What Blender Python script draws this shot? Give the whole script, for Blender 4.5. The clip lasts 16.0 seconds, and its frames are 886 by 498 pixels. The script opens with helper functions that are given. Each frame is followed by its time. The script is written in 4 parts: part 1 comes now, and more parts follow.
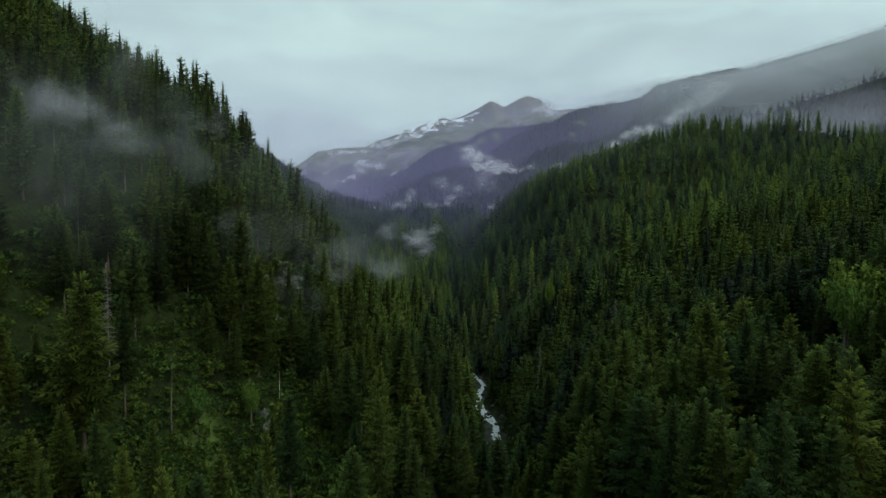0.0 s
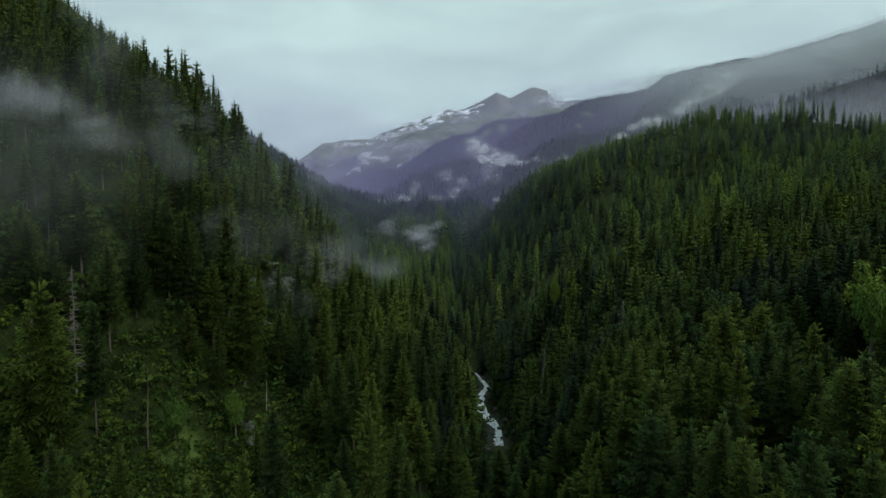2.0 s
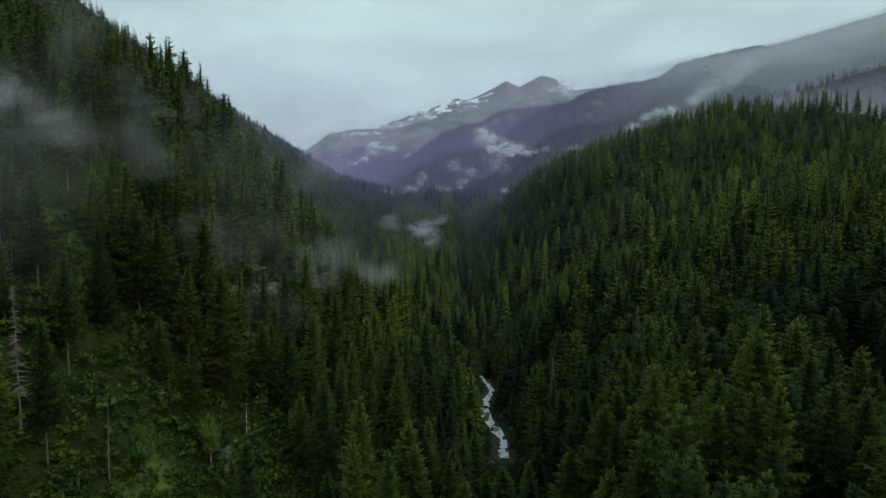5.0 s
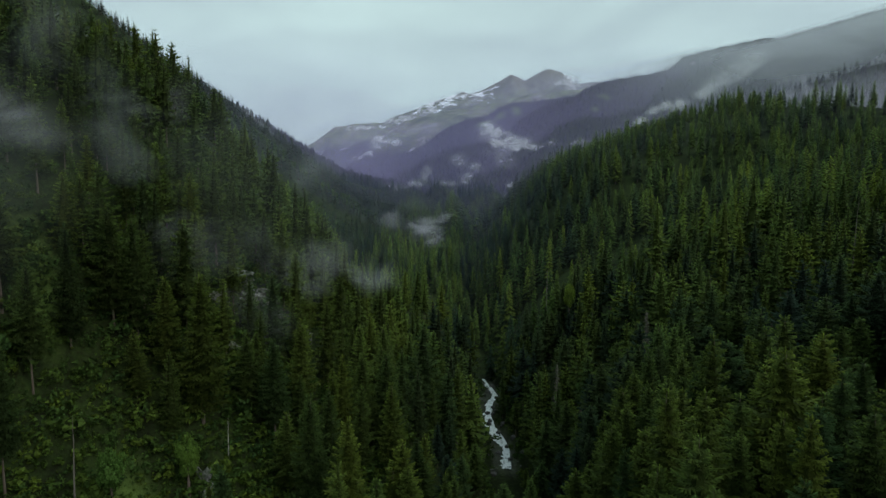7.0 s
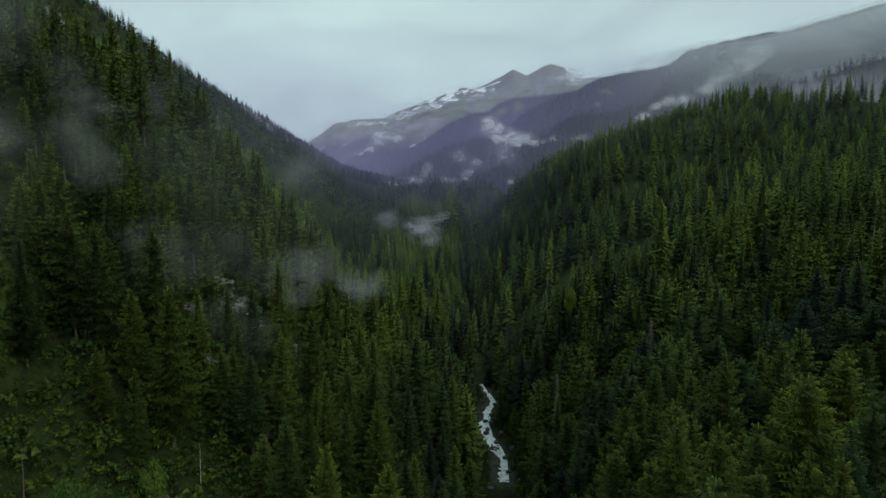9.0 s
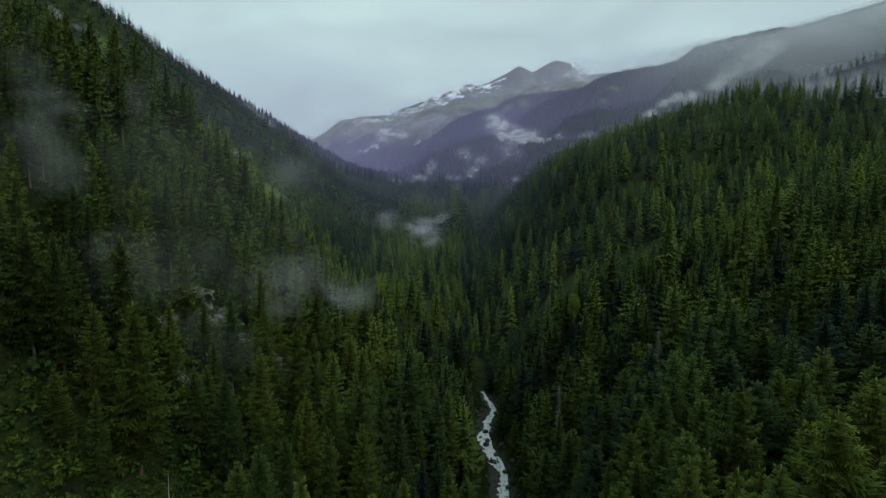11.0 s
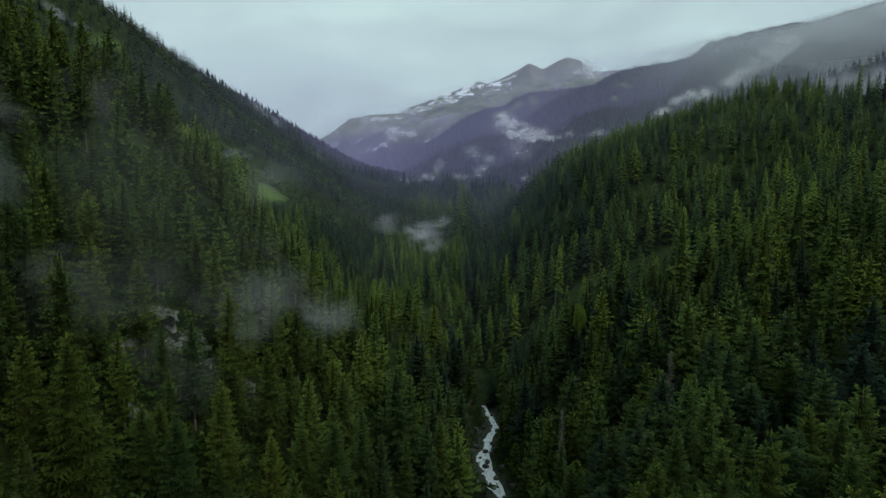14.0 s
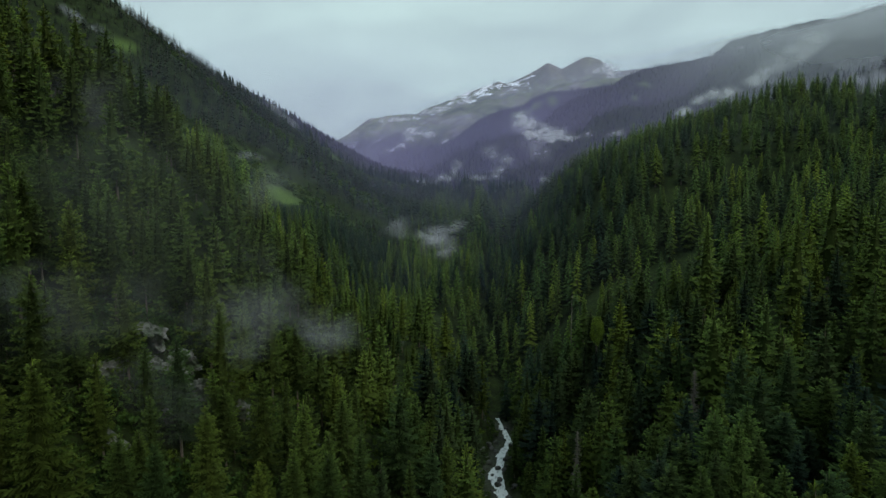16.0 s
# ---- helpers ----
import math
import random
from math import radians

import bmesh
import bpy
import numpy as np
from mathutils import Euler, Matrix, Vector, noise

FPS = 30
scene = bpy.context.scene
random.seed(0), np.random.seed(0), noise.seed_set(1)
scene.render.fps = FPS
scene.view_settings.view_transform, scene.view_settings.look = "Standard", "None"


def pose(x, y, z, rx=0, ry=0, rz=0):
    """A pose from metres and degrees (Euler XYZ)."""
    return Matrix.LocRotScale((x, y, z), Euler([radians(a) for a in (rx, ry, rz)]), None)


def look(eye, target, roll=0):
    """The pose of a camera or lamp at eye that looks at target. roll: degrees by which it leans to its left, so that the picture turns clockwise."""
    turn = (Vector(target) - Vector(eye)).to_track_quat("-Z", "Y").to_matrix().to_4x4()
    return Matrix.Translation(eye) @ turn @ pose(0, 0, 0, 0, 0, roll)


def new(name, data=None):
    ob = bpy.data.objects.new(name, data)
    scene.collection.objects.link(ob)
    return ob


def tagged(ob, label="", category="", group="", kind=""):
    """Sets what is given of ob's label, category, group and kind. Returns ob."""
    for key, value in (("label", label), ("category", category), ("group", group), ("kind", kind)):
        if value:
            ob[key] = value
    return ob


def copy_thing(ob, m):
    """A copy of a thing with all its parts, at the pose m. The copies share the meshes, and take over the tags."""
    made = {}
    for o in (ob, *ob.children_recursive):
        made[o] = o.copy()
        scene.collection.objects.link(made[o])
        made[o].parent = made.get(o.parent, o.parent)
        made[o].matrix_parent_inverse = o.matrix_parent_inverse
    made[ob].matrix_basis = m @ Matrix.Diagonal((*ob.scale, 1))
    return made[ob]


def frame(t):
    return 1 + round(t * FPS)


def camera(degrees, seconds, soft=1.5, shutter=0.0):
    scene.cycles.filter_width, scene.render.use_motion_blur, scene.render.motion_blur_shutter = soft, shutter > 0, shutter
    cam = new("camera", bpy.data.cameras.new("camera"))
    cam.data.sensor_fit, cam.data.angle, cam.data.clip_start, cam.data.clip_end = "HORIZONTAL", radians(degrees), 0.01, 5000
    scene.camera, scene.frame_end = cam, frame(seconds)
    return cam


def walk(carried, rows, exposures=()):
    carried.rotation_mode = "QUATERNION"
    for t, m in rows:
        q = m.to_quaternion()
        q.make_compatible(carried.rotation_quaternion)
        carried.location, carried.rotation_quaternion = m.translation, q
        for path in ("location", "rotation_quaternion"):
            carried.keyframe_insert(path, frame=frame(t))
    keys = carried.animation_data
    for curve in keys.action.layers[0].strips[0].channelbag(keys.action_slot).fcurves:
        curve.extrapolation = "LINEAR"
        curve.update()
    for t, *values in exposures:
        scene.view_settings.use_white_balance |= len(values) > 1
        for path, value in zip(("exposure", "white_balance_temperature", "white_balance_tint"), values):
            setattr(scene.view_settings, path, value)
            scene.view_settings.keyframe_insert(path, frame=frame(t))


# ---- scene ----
cam = camera(70, 16.0, soft=1.5)

# Seconds, metres east, along the valley and up, then degrees of turn to the left, tilt up and lean.
FLIGHT = [
    (0, 0.00, 0.00, 0.00, -1.892, -4.010, 0.146),
    (0.5, 0.89, 3.09, 0.48, -1.737, -4.175, 0.084),
    (1, 1.68, 6.16, 0.99, -1.595, -4.370, 0.076),
    (1.5, 2.39, 9.22, 1.51, -1.475, -4.557, 0.058),
    (2, 3.04, 12.27, 2.04, -1.360, -4.740, 0.046),
    (2.5, 3.64, 15.32, 2.58, -1.264, -4.899, 0.037),
    (3, 4.21, 18.36, 3.12, -1.185, -5.054, 0.040),
    (3.5, 4.75, 21.40, 3.67, -1.035, -5.239, 0.030),
    (4, 5.29, 24.44, 4.22, -0.894, -5.402, 0.053),
    (6.5, 8.17, 39.68, 6.90, -0.149, -6.110, 0.074),
    (7, 8.83, 42.73, 7.41, -0.089, -6.243, 0.056),
    (7.5, 9.53, 45.80, 7.91, -0.041, -6.392, 0.061),
    (8, 10.27, 48.86, 8.40, 0.010, -6.500, 0.034),
    (8.5, 11.06, 51.93, 8.88, 0.036, -6.583, -0.001),
    (9, 11.88, 55.01, 9.35, 0.096, -6.643, -0.050),
    (11.5, 16.46, 70.35, 11.57, 0.955, -6.966, -0.107),
    (12, 17.43, 73.41, 12.00, 1.285, -6.994, -0.167),
    (12.5, 18.40, 76.45, 12.43, 1.426, -7.037, -0.219),
    (13, 19.35, 79.48, 12.85, 1.498, -7.061, -0.202),
    (13.5, 20.28, 82.48, 13.28, 1.571, -7.087, -0.188),
    (14, 21.16, 85.47, 13.72, 1.615, -7.108, -0.195),
    (14.5, 22.00, 88.44, 14.17, 1.725, -7.121, -0.197),
    (15, 22.76, 91.37, 14.63, 1.983, -7.127, -0.215),
    (15.5, 23.43, 94.27, 15.10, 2.847, -7.122, -0.263),
    (16, 23.99, 97.14, 15.60, 3.289, -7.086, -0.294),
]
walk(cam, [(t, pose(x, y, z) @ pose(0, 0, 0, 0, 0, yaw) @ pose(0, 0, 0, 90 + tilt) @ pose(0, 0, 0, 0, 0, lean))
           for t, x, y, z, yaw, tilt, lean in FLIGHT])

# ---- sky and light: a grey-blue overcast morning with no shadows ----
world = bpy.data.worlds.new("overcast_sky")
scene.world = world
world.use_nodes = True
wn, wl = world.node_tree.nodes, world.node_tree.links
wn.clear()
w_out = wn.new("ShaderNodeOutputWorld")
w_bg = wn.new("ShaderNodeBackground")
w_sky = wn.new("ShaderNodeTexSky")
w_sky.sky_type, w_sky.sun_disc = "NISHITA", False
w_sky.sun_elevation, w_sky.sun_rotation = radians(38), radians(115)
w_co = wn.new("ShaderNodeTexCoord")
w_map = wn.new("ShaderNodeMapping")
w_map.inputs["Scale"].default_value = (1.6, 1.6, 5.5)
w_no = wn.new("ShaderNodeTexNoise")
w_no.inputs["Scale"].default_value, w_no.inputs["Detail"].default_value = 2.1, 7.0
w_no.inputs["Roughness"].default_value, w_no.inputs["Distortion"].default_value = 0.52, 0.35
w_ra = wn.new("ShaderNodeValToRGB")
w_ra.color_ramp.elements[0].position, w_ra.color_ramp.elements[0].color = 0.34, (0.46, 0.60, 0.63, 1)
w_ra.color_ramp.elements[1].position, w_ra.color_ramp.elements[1].color = 0.66, (0.59, 0.78, 0.78, 1)
w_mul = wn.new("ShaderNodeMixRGB")
w_mul.blend_type, w_mul.inputs["Fac"].default_value = "MIX", 0.06
wl.new(w_co.outputs["Generated"], w_map.inputs["Vector"])
wl.new(w_map.outputs["Vector"], w_no.inputs["Vector"])
wl.new(w_no.outputs["Fac"], w_ra.inputs["Fac"])
# an overcast sky is brighter overhead than at the horizon
w_sep = wn.new("ShaderNodeSeparateXYZ")
wl.new(w_co.outputs["Generated"], w_sep.inputs["Vector"])
w_up = wn.new("ShaderNodeMapRange")
w_up.inputs["From Min"].default_value, w_up.inputs["From Max"].default_value = 0.36, 1.0
w_up.inputs["To Min"].default_value, w_up.inputs["To Max"].default_value = 1.0, 1.4
wl.new(w_sep.outputs["Z"], w_up.inputs["Value"])
w_zen = wn.new("ShaderNodeMixRGB")
w_zen.blend_type, w_zen.inputs["Fac"].default_value = "MULTIPLY", 1.0
wl.new(w_ra.outputs["Color"], w_zen.inputs["Color1"])
wl.new(w_up.outputs["Result"], w_zen.inputs["Color2"])
wl.new(w_zen.outputs["Color"], w_mul.inputs["Color1"])
w_dim = wn.new("ShaderNodeMixRGB")
w_dim.blend_type, w_dim.inputs["Fac"].default_value = "MULTIPLY", 1.0
w_dim.inputs["Color2"].default_value = (0.1, 0.1, 0.1, 1)
wl.new(w_sky.outputs["Color"], w_dim.inputs["Color1"])
wl.new(w_dim.outputs["Color"], w_mul.inputs["Color2"])
wl.new(w_mul.outputs["Color"], w_bg.inputs["Color"])
w_bg.inputs["Strength"].default_value = 1.0
wl.new(w_bg.outputs["Background"], w_out.inputs["Surface"])
scene.cycles.transparent_max_bounces = 48

sun = new("sun", bpy.data.lights.new("sun", "SUN"))
sun.data.energy, sun.data.angle, sun.data.color = 1.3, radians(45), (1.0, 0.98, 0.93)
sun.matrix_world = look((0, 0, 600), (-80, 70, 505))

# ---- materials ----
def node_material(name):
    mat = bpy.data.materials.new(name)
    mat.use_nodes = True
    nt = mat.node_tree
    nt.nodes.clear()
    return mat, nt.nodes, nt.links, nt.nodes.new("ShaderNodeOutputMaterial")


def noise_node(nodes, links, scale, detail=4.0, rough=0.55, coords=None):
    n = nodes.new("ShaderNodeTexNoise")
    n.inputs["Scale"].default_value, n.inputs["Detail"].default_value, n.inputs["Roughness"].default_value = scale, detail, rough
    if coords is not None:
        links.new(coords, n.inputs["Vector"])
    return n.outputs["Fac"]


def ramp_node(nodes, links, fac, stops):
    r = nodes.new("ShaderNodeValToRGB")
    while len(r.color_ramp.elements) < len(stops):
        r.color_ramp.elements.new(0.5)
    for e, (p, c) in zip(r.color_ramp.elements, stops):
        e.position, e.color = p, (*c, 1)
    links.new(fac, r.inputs["Fac"])
    return r.outputs["Color"]


def mix_node(nodes, links, fac, a, b, mode="MIX"):
    m = nodes.new("ShaderNodeMixRGB")
    m.blend_type = mode
    for key, value in (("Fac", fac), ("Color1", a), ("Color2", b)):
        if isinstance(value, (int, float)):
            m.inputs[key].default_value = value
        elif isinstance(value, tuple):
            m.inputs[key].default_value = (*value, 1)
        else:
            links.new(value, m.inputs[key])
    return m.outputs["Color"]


def math_node(nodes, links, op, a, b=0.0, clamp=False):
    m = nodes.new("ShaderNodeMath")
    m.operation, m.use_clamp = op, clamp
    for k, value in enumerate((a, b)):
        if isinstance(value, (int, float)):
            m.inputs[k].default_value = value
        else:
            links.new(value, m.inputs[k])
    return m.outputs["Value"]


def attribute(nodes, name):
    a = nodes.new("ShaderNodeAttribute")
    a.attribute_name = name
    return a.outputs["Fac"]


def foliage(name, dark, mid, light, single=False, rough=0.7):
    """Needles or leaves: hue by tree (an attribute, or the object's own chance), new growth at the tips with light and
    shade painted over it, fine mottling.
    """
    mat, nodes, links, out = node_material(name)
    if single:
        tree = nodes.new("ShaderNodeObjectInfo").outputs["Random"]
    else:
        tree = attribute(nodes, "tint")
    base = ramp_node(nodes, links, tree, [(0.0, dark), (0.5, mid), (1.0, light)])
    other = math_node(nodes, links, "FRACT", math_node(nodes, links, "MULTIPLY", tree, 37.0))
    base = mix_node(nodes, links, 1.0, base, ramp_node(nodes, links, other, [(0.0, (0.78, 0.9, 1.2)), (0.55, (1.0, 1.0, 1.0)), (1.0, (1.18, 1.1, 0.85))]), "MULTIPLY")
    pos = nodes.new("ShaderNodeNewGeometry").outputs["Position"]
    mottle, needles = noise_node(nodes, links, 0.4, 4, 0.6, pos), noise_node(nodes, links, 3.5, 3, 0.75, pos)
    base = mix_node(nodes, links, 1.0, base, ramp_node(nodes, links, mottle, [(0.3, (0.8, 0.8, 0.84)), (0.7, (1.18, 1.17, 1.1))]), "MULTIPLY")
    base = mix_node(nodes, links, 1.0, base, ramp_node(nodes, links, needles, [(0.34, (0.7, 0.7, 0.72)), (0.64, (1.25, 1.25, 1.18))]), "MULTIPLY")
    # Lightens tips and darkens inner twigs: new growth plus painted light and shade.
    shoot_light = attribute(nodes, "shoot_light")
    base = mix_node(nodes, links, 1.0, base, ramp_node(nodes, links, shoot_light, [(0.0, (0.40, 0.38, 0.38)), (0.45, (1.0, 1.0, 0.94)), (1.0, (2.95, 2.75, 2.1))]), "MULTIPLY")
    geo = nodes.new("ShaderNodeNewGeometry")
    bright = ramp_node(nodes, links, geo.outputs["Random Per Island"], [(0.0, (0.86, 0.86, 0.87)), (1.0, (1.14, 1.14, 1.1))])
    base = mix_node(nodes, links, 1.0, base, bright, "MULTIPLY")
    bsdf = nodes.new("ShaderNodeBsdfPrincipled")
    links.new(base, bsdf.inputs["Base Color"])
    bsdf.inputs["Roughness"].default_value = rough
    bsdf.inputs["Specular IOR Level"].default_value = 0.08
    trans = nodes.new("ShaderNodeBsdfTranslucent")
    links.new(base, trans.inputs["Color"])
    mix = nodes.new("ShaderNodeMixShader")
    mix.inputs["Fac"].default_value = 0.15
    links.new(bsdf.outputs["BSDF"], mix.inputs[1])
    links.new(trans.outputs["BSDF"], mix.inputs[2])
    links.new(mix.outputs["Shader"], out.inputs["Surface"])
    return mat


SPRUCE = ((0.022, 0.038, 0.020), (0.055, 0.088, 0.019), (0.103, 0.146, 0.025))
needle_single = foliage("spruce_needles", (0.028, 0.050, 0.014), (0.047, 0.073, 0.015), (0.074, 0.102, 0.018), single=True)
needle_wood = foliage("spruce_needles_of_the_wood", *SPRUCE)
broad_leaf = foliage("broad_leaves", (0.03, 0.058, 0.014), (0.045, 0.08, 0.016), (0.075, 0.115, 0.02))
broad_leaf_single = foliage("broad_leaves_of_a_tree", (0.075, 0.14, 0.028), (0.095, 0.16, 0.03), (0.12, 0.18, 0.034), single=True)


def bark(name, dark, light, scale=3.0):
    mat, nodes, links, out = node_material(name)
    coords = nodes.new("ShaderNodeTexCoord").outputs["Object"]
    m = nodes.new("ShaderNodeMapping")
    m.inputs["Scale"].default_value = (scale, scale, scale * 0.25)
    links.new(coords, m.inputs["Vector"])
    n = noise_node(nodes, links, 2.5, 6, 0.65, m.outputs["Vector"])
    bsdf = nodes.new("ShaderNodeBsdfPrincipled")
    links.new(ramp_node(nodes, links, n, [(0.3, dark), (0.7, light)]), bsdf.inputs["Base Color"])
    bsdf.inputs["Roughness"].default_value = 0.9
    bump = nodes.new("ShaderNodeBump")
    bump.inputs["Strength"].default_value, bump.inputs["Distance"].default_value = 0.6, 0.05
    links.new(n, bump.inputs["Height"])
    links.new(bump.outputs["Normal"], bsdf.inputs["Normal"])
    links.new(bsdf.outputs["BSDF"], out.inputs["Surface"])
    return mat


spruce_bark = bark("spruce_bark", (0.05, 0.035, 0.025), (0.14, 0.11, 0.085))
dead_wood = bark("weathered_dead_wood", (0.06, 0.05, 0.042), (0.17, 0.15, 0.125))
birch_bark = bark("pale_bark", (0.2, 0.19, 0.16), (0.42, 0.41, 0.37))


def rock_material(name, dark, light, moss):
    mat, nodes, links, out = node_material(name)
    coords = nodes.new("ShaderNodeTexCoord").outputs["Object"]
    big, fine = noise_node(nodes, links, 0.35, 6, 0.6, coords), noise_node(nodes, links, 2.6, 8, 0.7, coords)
    base = ramp_node(nodes, links, fine, [(0.3, dark), (0.7, light)])
    base = mix_node(nodes, links, ramp_node(nodes, links, big, [(0.42, (0, 0, 0)), (0.56, (0.9, 0.9, 0.9))]), base, moss)
    bsdf = nodes.new("ShaderNodeBsdfPrincipled")
    links.new(base, bsdf.inputs["Base Color"])
    bsdf.inputs["Roughness"].default_value = 0.8
    bump = nodes.new("ShaderNodeBump")
    bump.inputs["Strength"].default_value, bump.inputs["Distance"].default_value = 0.8, 0.3
    links.new(fine, bump.inputs["Height"])
    links.new(bump.outputs["Normal"], bsdf.inputs["Normal"])
    links.new(bsdf.outputs["BSDF"], out.inputs["Surface"])
    return mat


cliff_rock = rock_material("grey_cliff_rock", (0.055, 0.054, 0.052), (0.24, 0.236, 0.225), (0.03, 0.048, 0.016))
wet_rock = rock_material("wet_river_rock", (0.03, 0.03, 0.03), (0.13, 0.125, 0.12), (0.03, 0.035, 0.02))

# ---- the shape of the land ----
def lattice(seed):
    return np.random.RandomState(seed).rand(256, 256)


LATTICES = [lattice(k) for k in range(6)]


def smooth_noise(x, y, size, k=0):
    """Value noise from -1 to 1 with features of that size in metres."""
    u, v = np.asarray(x, float) / size + 57.3 * k, np.asarray(y, float) / size + 31.7 * k
    i, j = np.floor(u).astype(int), np.floor(v).astype(int)
    fu, fv = u - i, v - j
    fu, fv = fu * fu * (3 - 2 * fu), fv * fv * (3 - 2 * fv)
    g = LATTICES[k % 6]
    a, b = g[i % 256, j % 256], g[(i + 1) % 256, j % 256]
    c, d = g[i % 256, (j + 1) % 256], g[(i + 1) % 256, (j + 1) % 256]
    return 2 * ((a * (1 - fu) + b * fu) * (1 - fv) + (c * (1 - fu) + d * fu) * fv) - 1


def fractal(x, y, size, octaves=4, k=0):
    return sum(0.5 ** o * smooth_noise(x, y, size * 0.5 ** o, k + o) for o in range(octaves))


def larger(a, b, soft):
    return 0.5 * (a + b + np.sqrt((a - b) ** 2 + soft * soft))


def step(a, b, v):
    t = np.clip((v - a) / (b - a), 0, 1)
    return t * t * (3 - 2 * t)


RIVER = dict(y=(-400, 50, 140, 230, 285, 303, 318, 330, 345, 354, 366, 384, 396, 410, 430, 470, 700, 1200, 3000),
             x=(-30, 8, 16, 30, 35, 36, 36.5, 34, 29.5, 29, 33, 37.5, 35.5, 33, 31, 36, 60, 60, -150))


def river_x(y):
    return np.interp(y, RIVER["y"], RIVER["x"])


def river_z(y):
    return -112.5 + 0.02 * (np.clip(y, -400, 440) - 350) + 0.055 * (np.clip(y, 440, 1700) - 440)


def near_valley(x, y):
    """The gorge, the steep wooded spur on its west side and the bench and slope on its east side."""
    d = x - river_x(y)
    west = np.interp(-d, (0, 6, 31, 54, 135, 400, 3000), (0, 1, 39, 50, 144, 276, 500))
    bend = step(30, 90, -d)
    west = west - bend * 0.28 * np.maximum(0, 250 - y) - bend * np.minimum(0.3 * np.maximum(0, y - 308), 150)
    west = np.maximum(west, 0.22 * np.maximum(0, -d - 6))
    west = west - 13 * np.exp(-((x + 56) ** 2 + (y - 176) ** 2) / 900)
    west = west + 9 * np.exp(-(x + 68) ** 2 / 1200 - (y - 207) ** 2 / 1000) + 8 * np.exp(-((x + 78) ** 2 + (y - 312) ** 2) / 900)
    west = west + 24 * np.exp(-((x + 182) ** 2 + (y - 748) ** 2) / 2000)
    wall = np.interp(y, (180, 260), (1.75, 1.15))
    climb = np.maximum(0, d - 5) * wall
    top = 55 * np.interp(y, (560, 1000), (1, 0.25)) + 0.04 * (d - 40) + np.interp(y, (0, 300, 1000), (2, 0, 12))
    side = np.maximum(0, x - 96)
    top = top + np.interp(side, (0, 195, 300, 900), (0, 66, 62, -80)) + (0.07 * np.clip(y - 320, 0, 280) - 0.15 * np.clip(y - 620, 0, 700)) * step(0, 80, side)
    east = -larger(-climb, -top, 10)
    return river_z(y) + np.where(d < 0, west, east)


def ridge(x, y, crest, slope, back, gully=None, k=0):
    """A mountain ridge that falls away from a crest line, its sides furrowed by gullies that run downhill."""
    best, along, off = np.full(np.shape(x), -1e4), np.zeros(np.shape(x)), np.full(np.shape(x), 1e9)
    run = 0.0
    for (ax, ay, az), (bx, by, bz) in zip(crest, crest[1:]):
        ux, uy = bx - ax, by - ay
        t = np.clip(((x - ax) * ux + (y - ay) * uy) / (ux * ux + uy * uy), 0, 1)
        px, py = x - ax - t * ux, y - ay - t * uy
        side = (px * uy - py * ux) > 0
        d = np.hypot(px, py)
        h = az + t * (bz - az) - d * np.where(side, slope, back)
        more = (d < off) if gully is not None else (h > best)
        best, off, along = np.where(more, h, best), np.where(more, d, off), np.where(more, run + t * math.hypot(ux, uy), along)
        run += math.hypot(ux, uy)
    if gully is not None:
        furrow = smooth_noise(along, off * 0.25, 150, k) + 0.55 * smooth_noise(along, off * 0.3, 62, k + 1) + 0.3 * smooth_noise(along, off * 0.4, 27, k + 2)
        best = best + gully * step(30, 420, off) * furrow
    return best


WEST_RIDGE = [(-760, 500, 150), (-640, 800, 230), (-552, 950, 305), (-527, 1042, 270), (-521, 1141, 238), (-514, 1268, 218), (-505, 1432, 203), (-500, 1628, 197), (-500, 1832, 166), (-500, 2173, 131),
              (-499, 2464, 100), (-482, 2768, 62), (-470, 2950, 0)]
NEAR_RIDGE = [(340, 490, 69), (316, 530, 69), (297, 583, 71), (278, 632, 80), (226, 791, 55), (150, 900, 18), (105, 960, -8), (60, 1060, -34)]
EAST_RIDGE = [(440, 1290, 86), (505, 1158, 126), (525, 1106, 138), (535, 1077, 144), (559, 1059, 152), (589, 1041, 162), (627, 1017, 175), (720, 960, 206), (1000, 800, 300), (1500, 500, 450)]
PURPLE_RIDGE = [(60, 2540, 40), (229, 2464, 167), (307, 2430, 237), (374, 2402, 276), (494, 2352, 315), (536, 2328, 340), (578, 2302, 353), (673, 2240, 360), (755, 2186, 372), (797, 2159, 410),
                (836, 2126, 415), (891, 2075, 422), (966, 2007, 431), (1026, 1952, 424), (1042, 1938, 430), (1140, 1822, 448), (1300, 1660, 490), (1800, 1200, 640)]
MIDDLE_RIDGE = [(-480, 3050, -20), (-411, 3015, 7), (-345, 3011, 38), (-213, 3003, 107), (-83, 2993, 162), (33, 2982, 241), (122, 2974, 278), (222, 2964, 296), (259, 2961, 328), (334, 2954, 356),
                (407, 2947, 362), (517, 2936, 375), (900, 2900, 420)]
ALP_RIDGE = [(-760, 3528, 20), (-653, 3526, 101), (-497, 3524, 191), (-344, 3521, 259), (-191, 3518, 320), (-9, 3515, 372), (81, 3513, 392), (141, 3512, 392), (290, 3509, 414), (468, 3506, 465), (900, 3480, 500)]
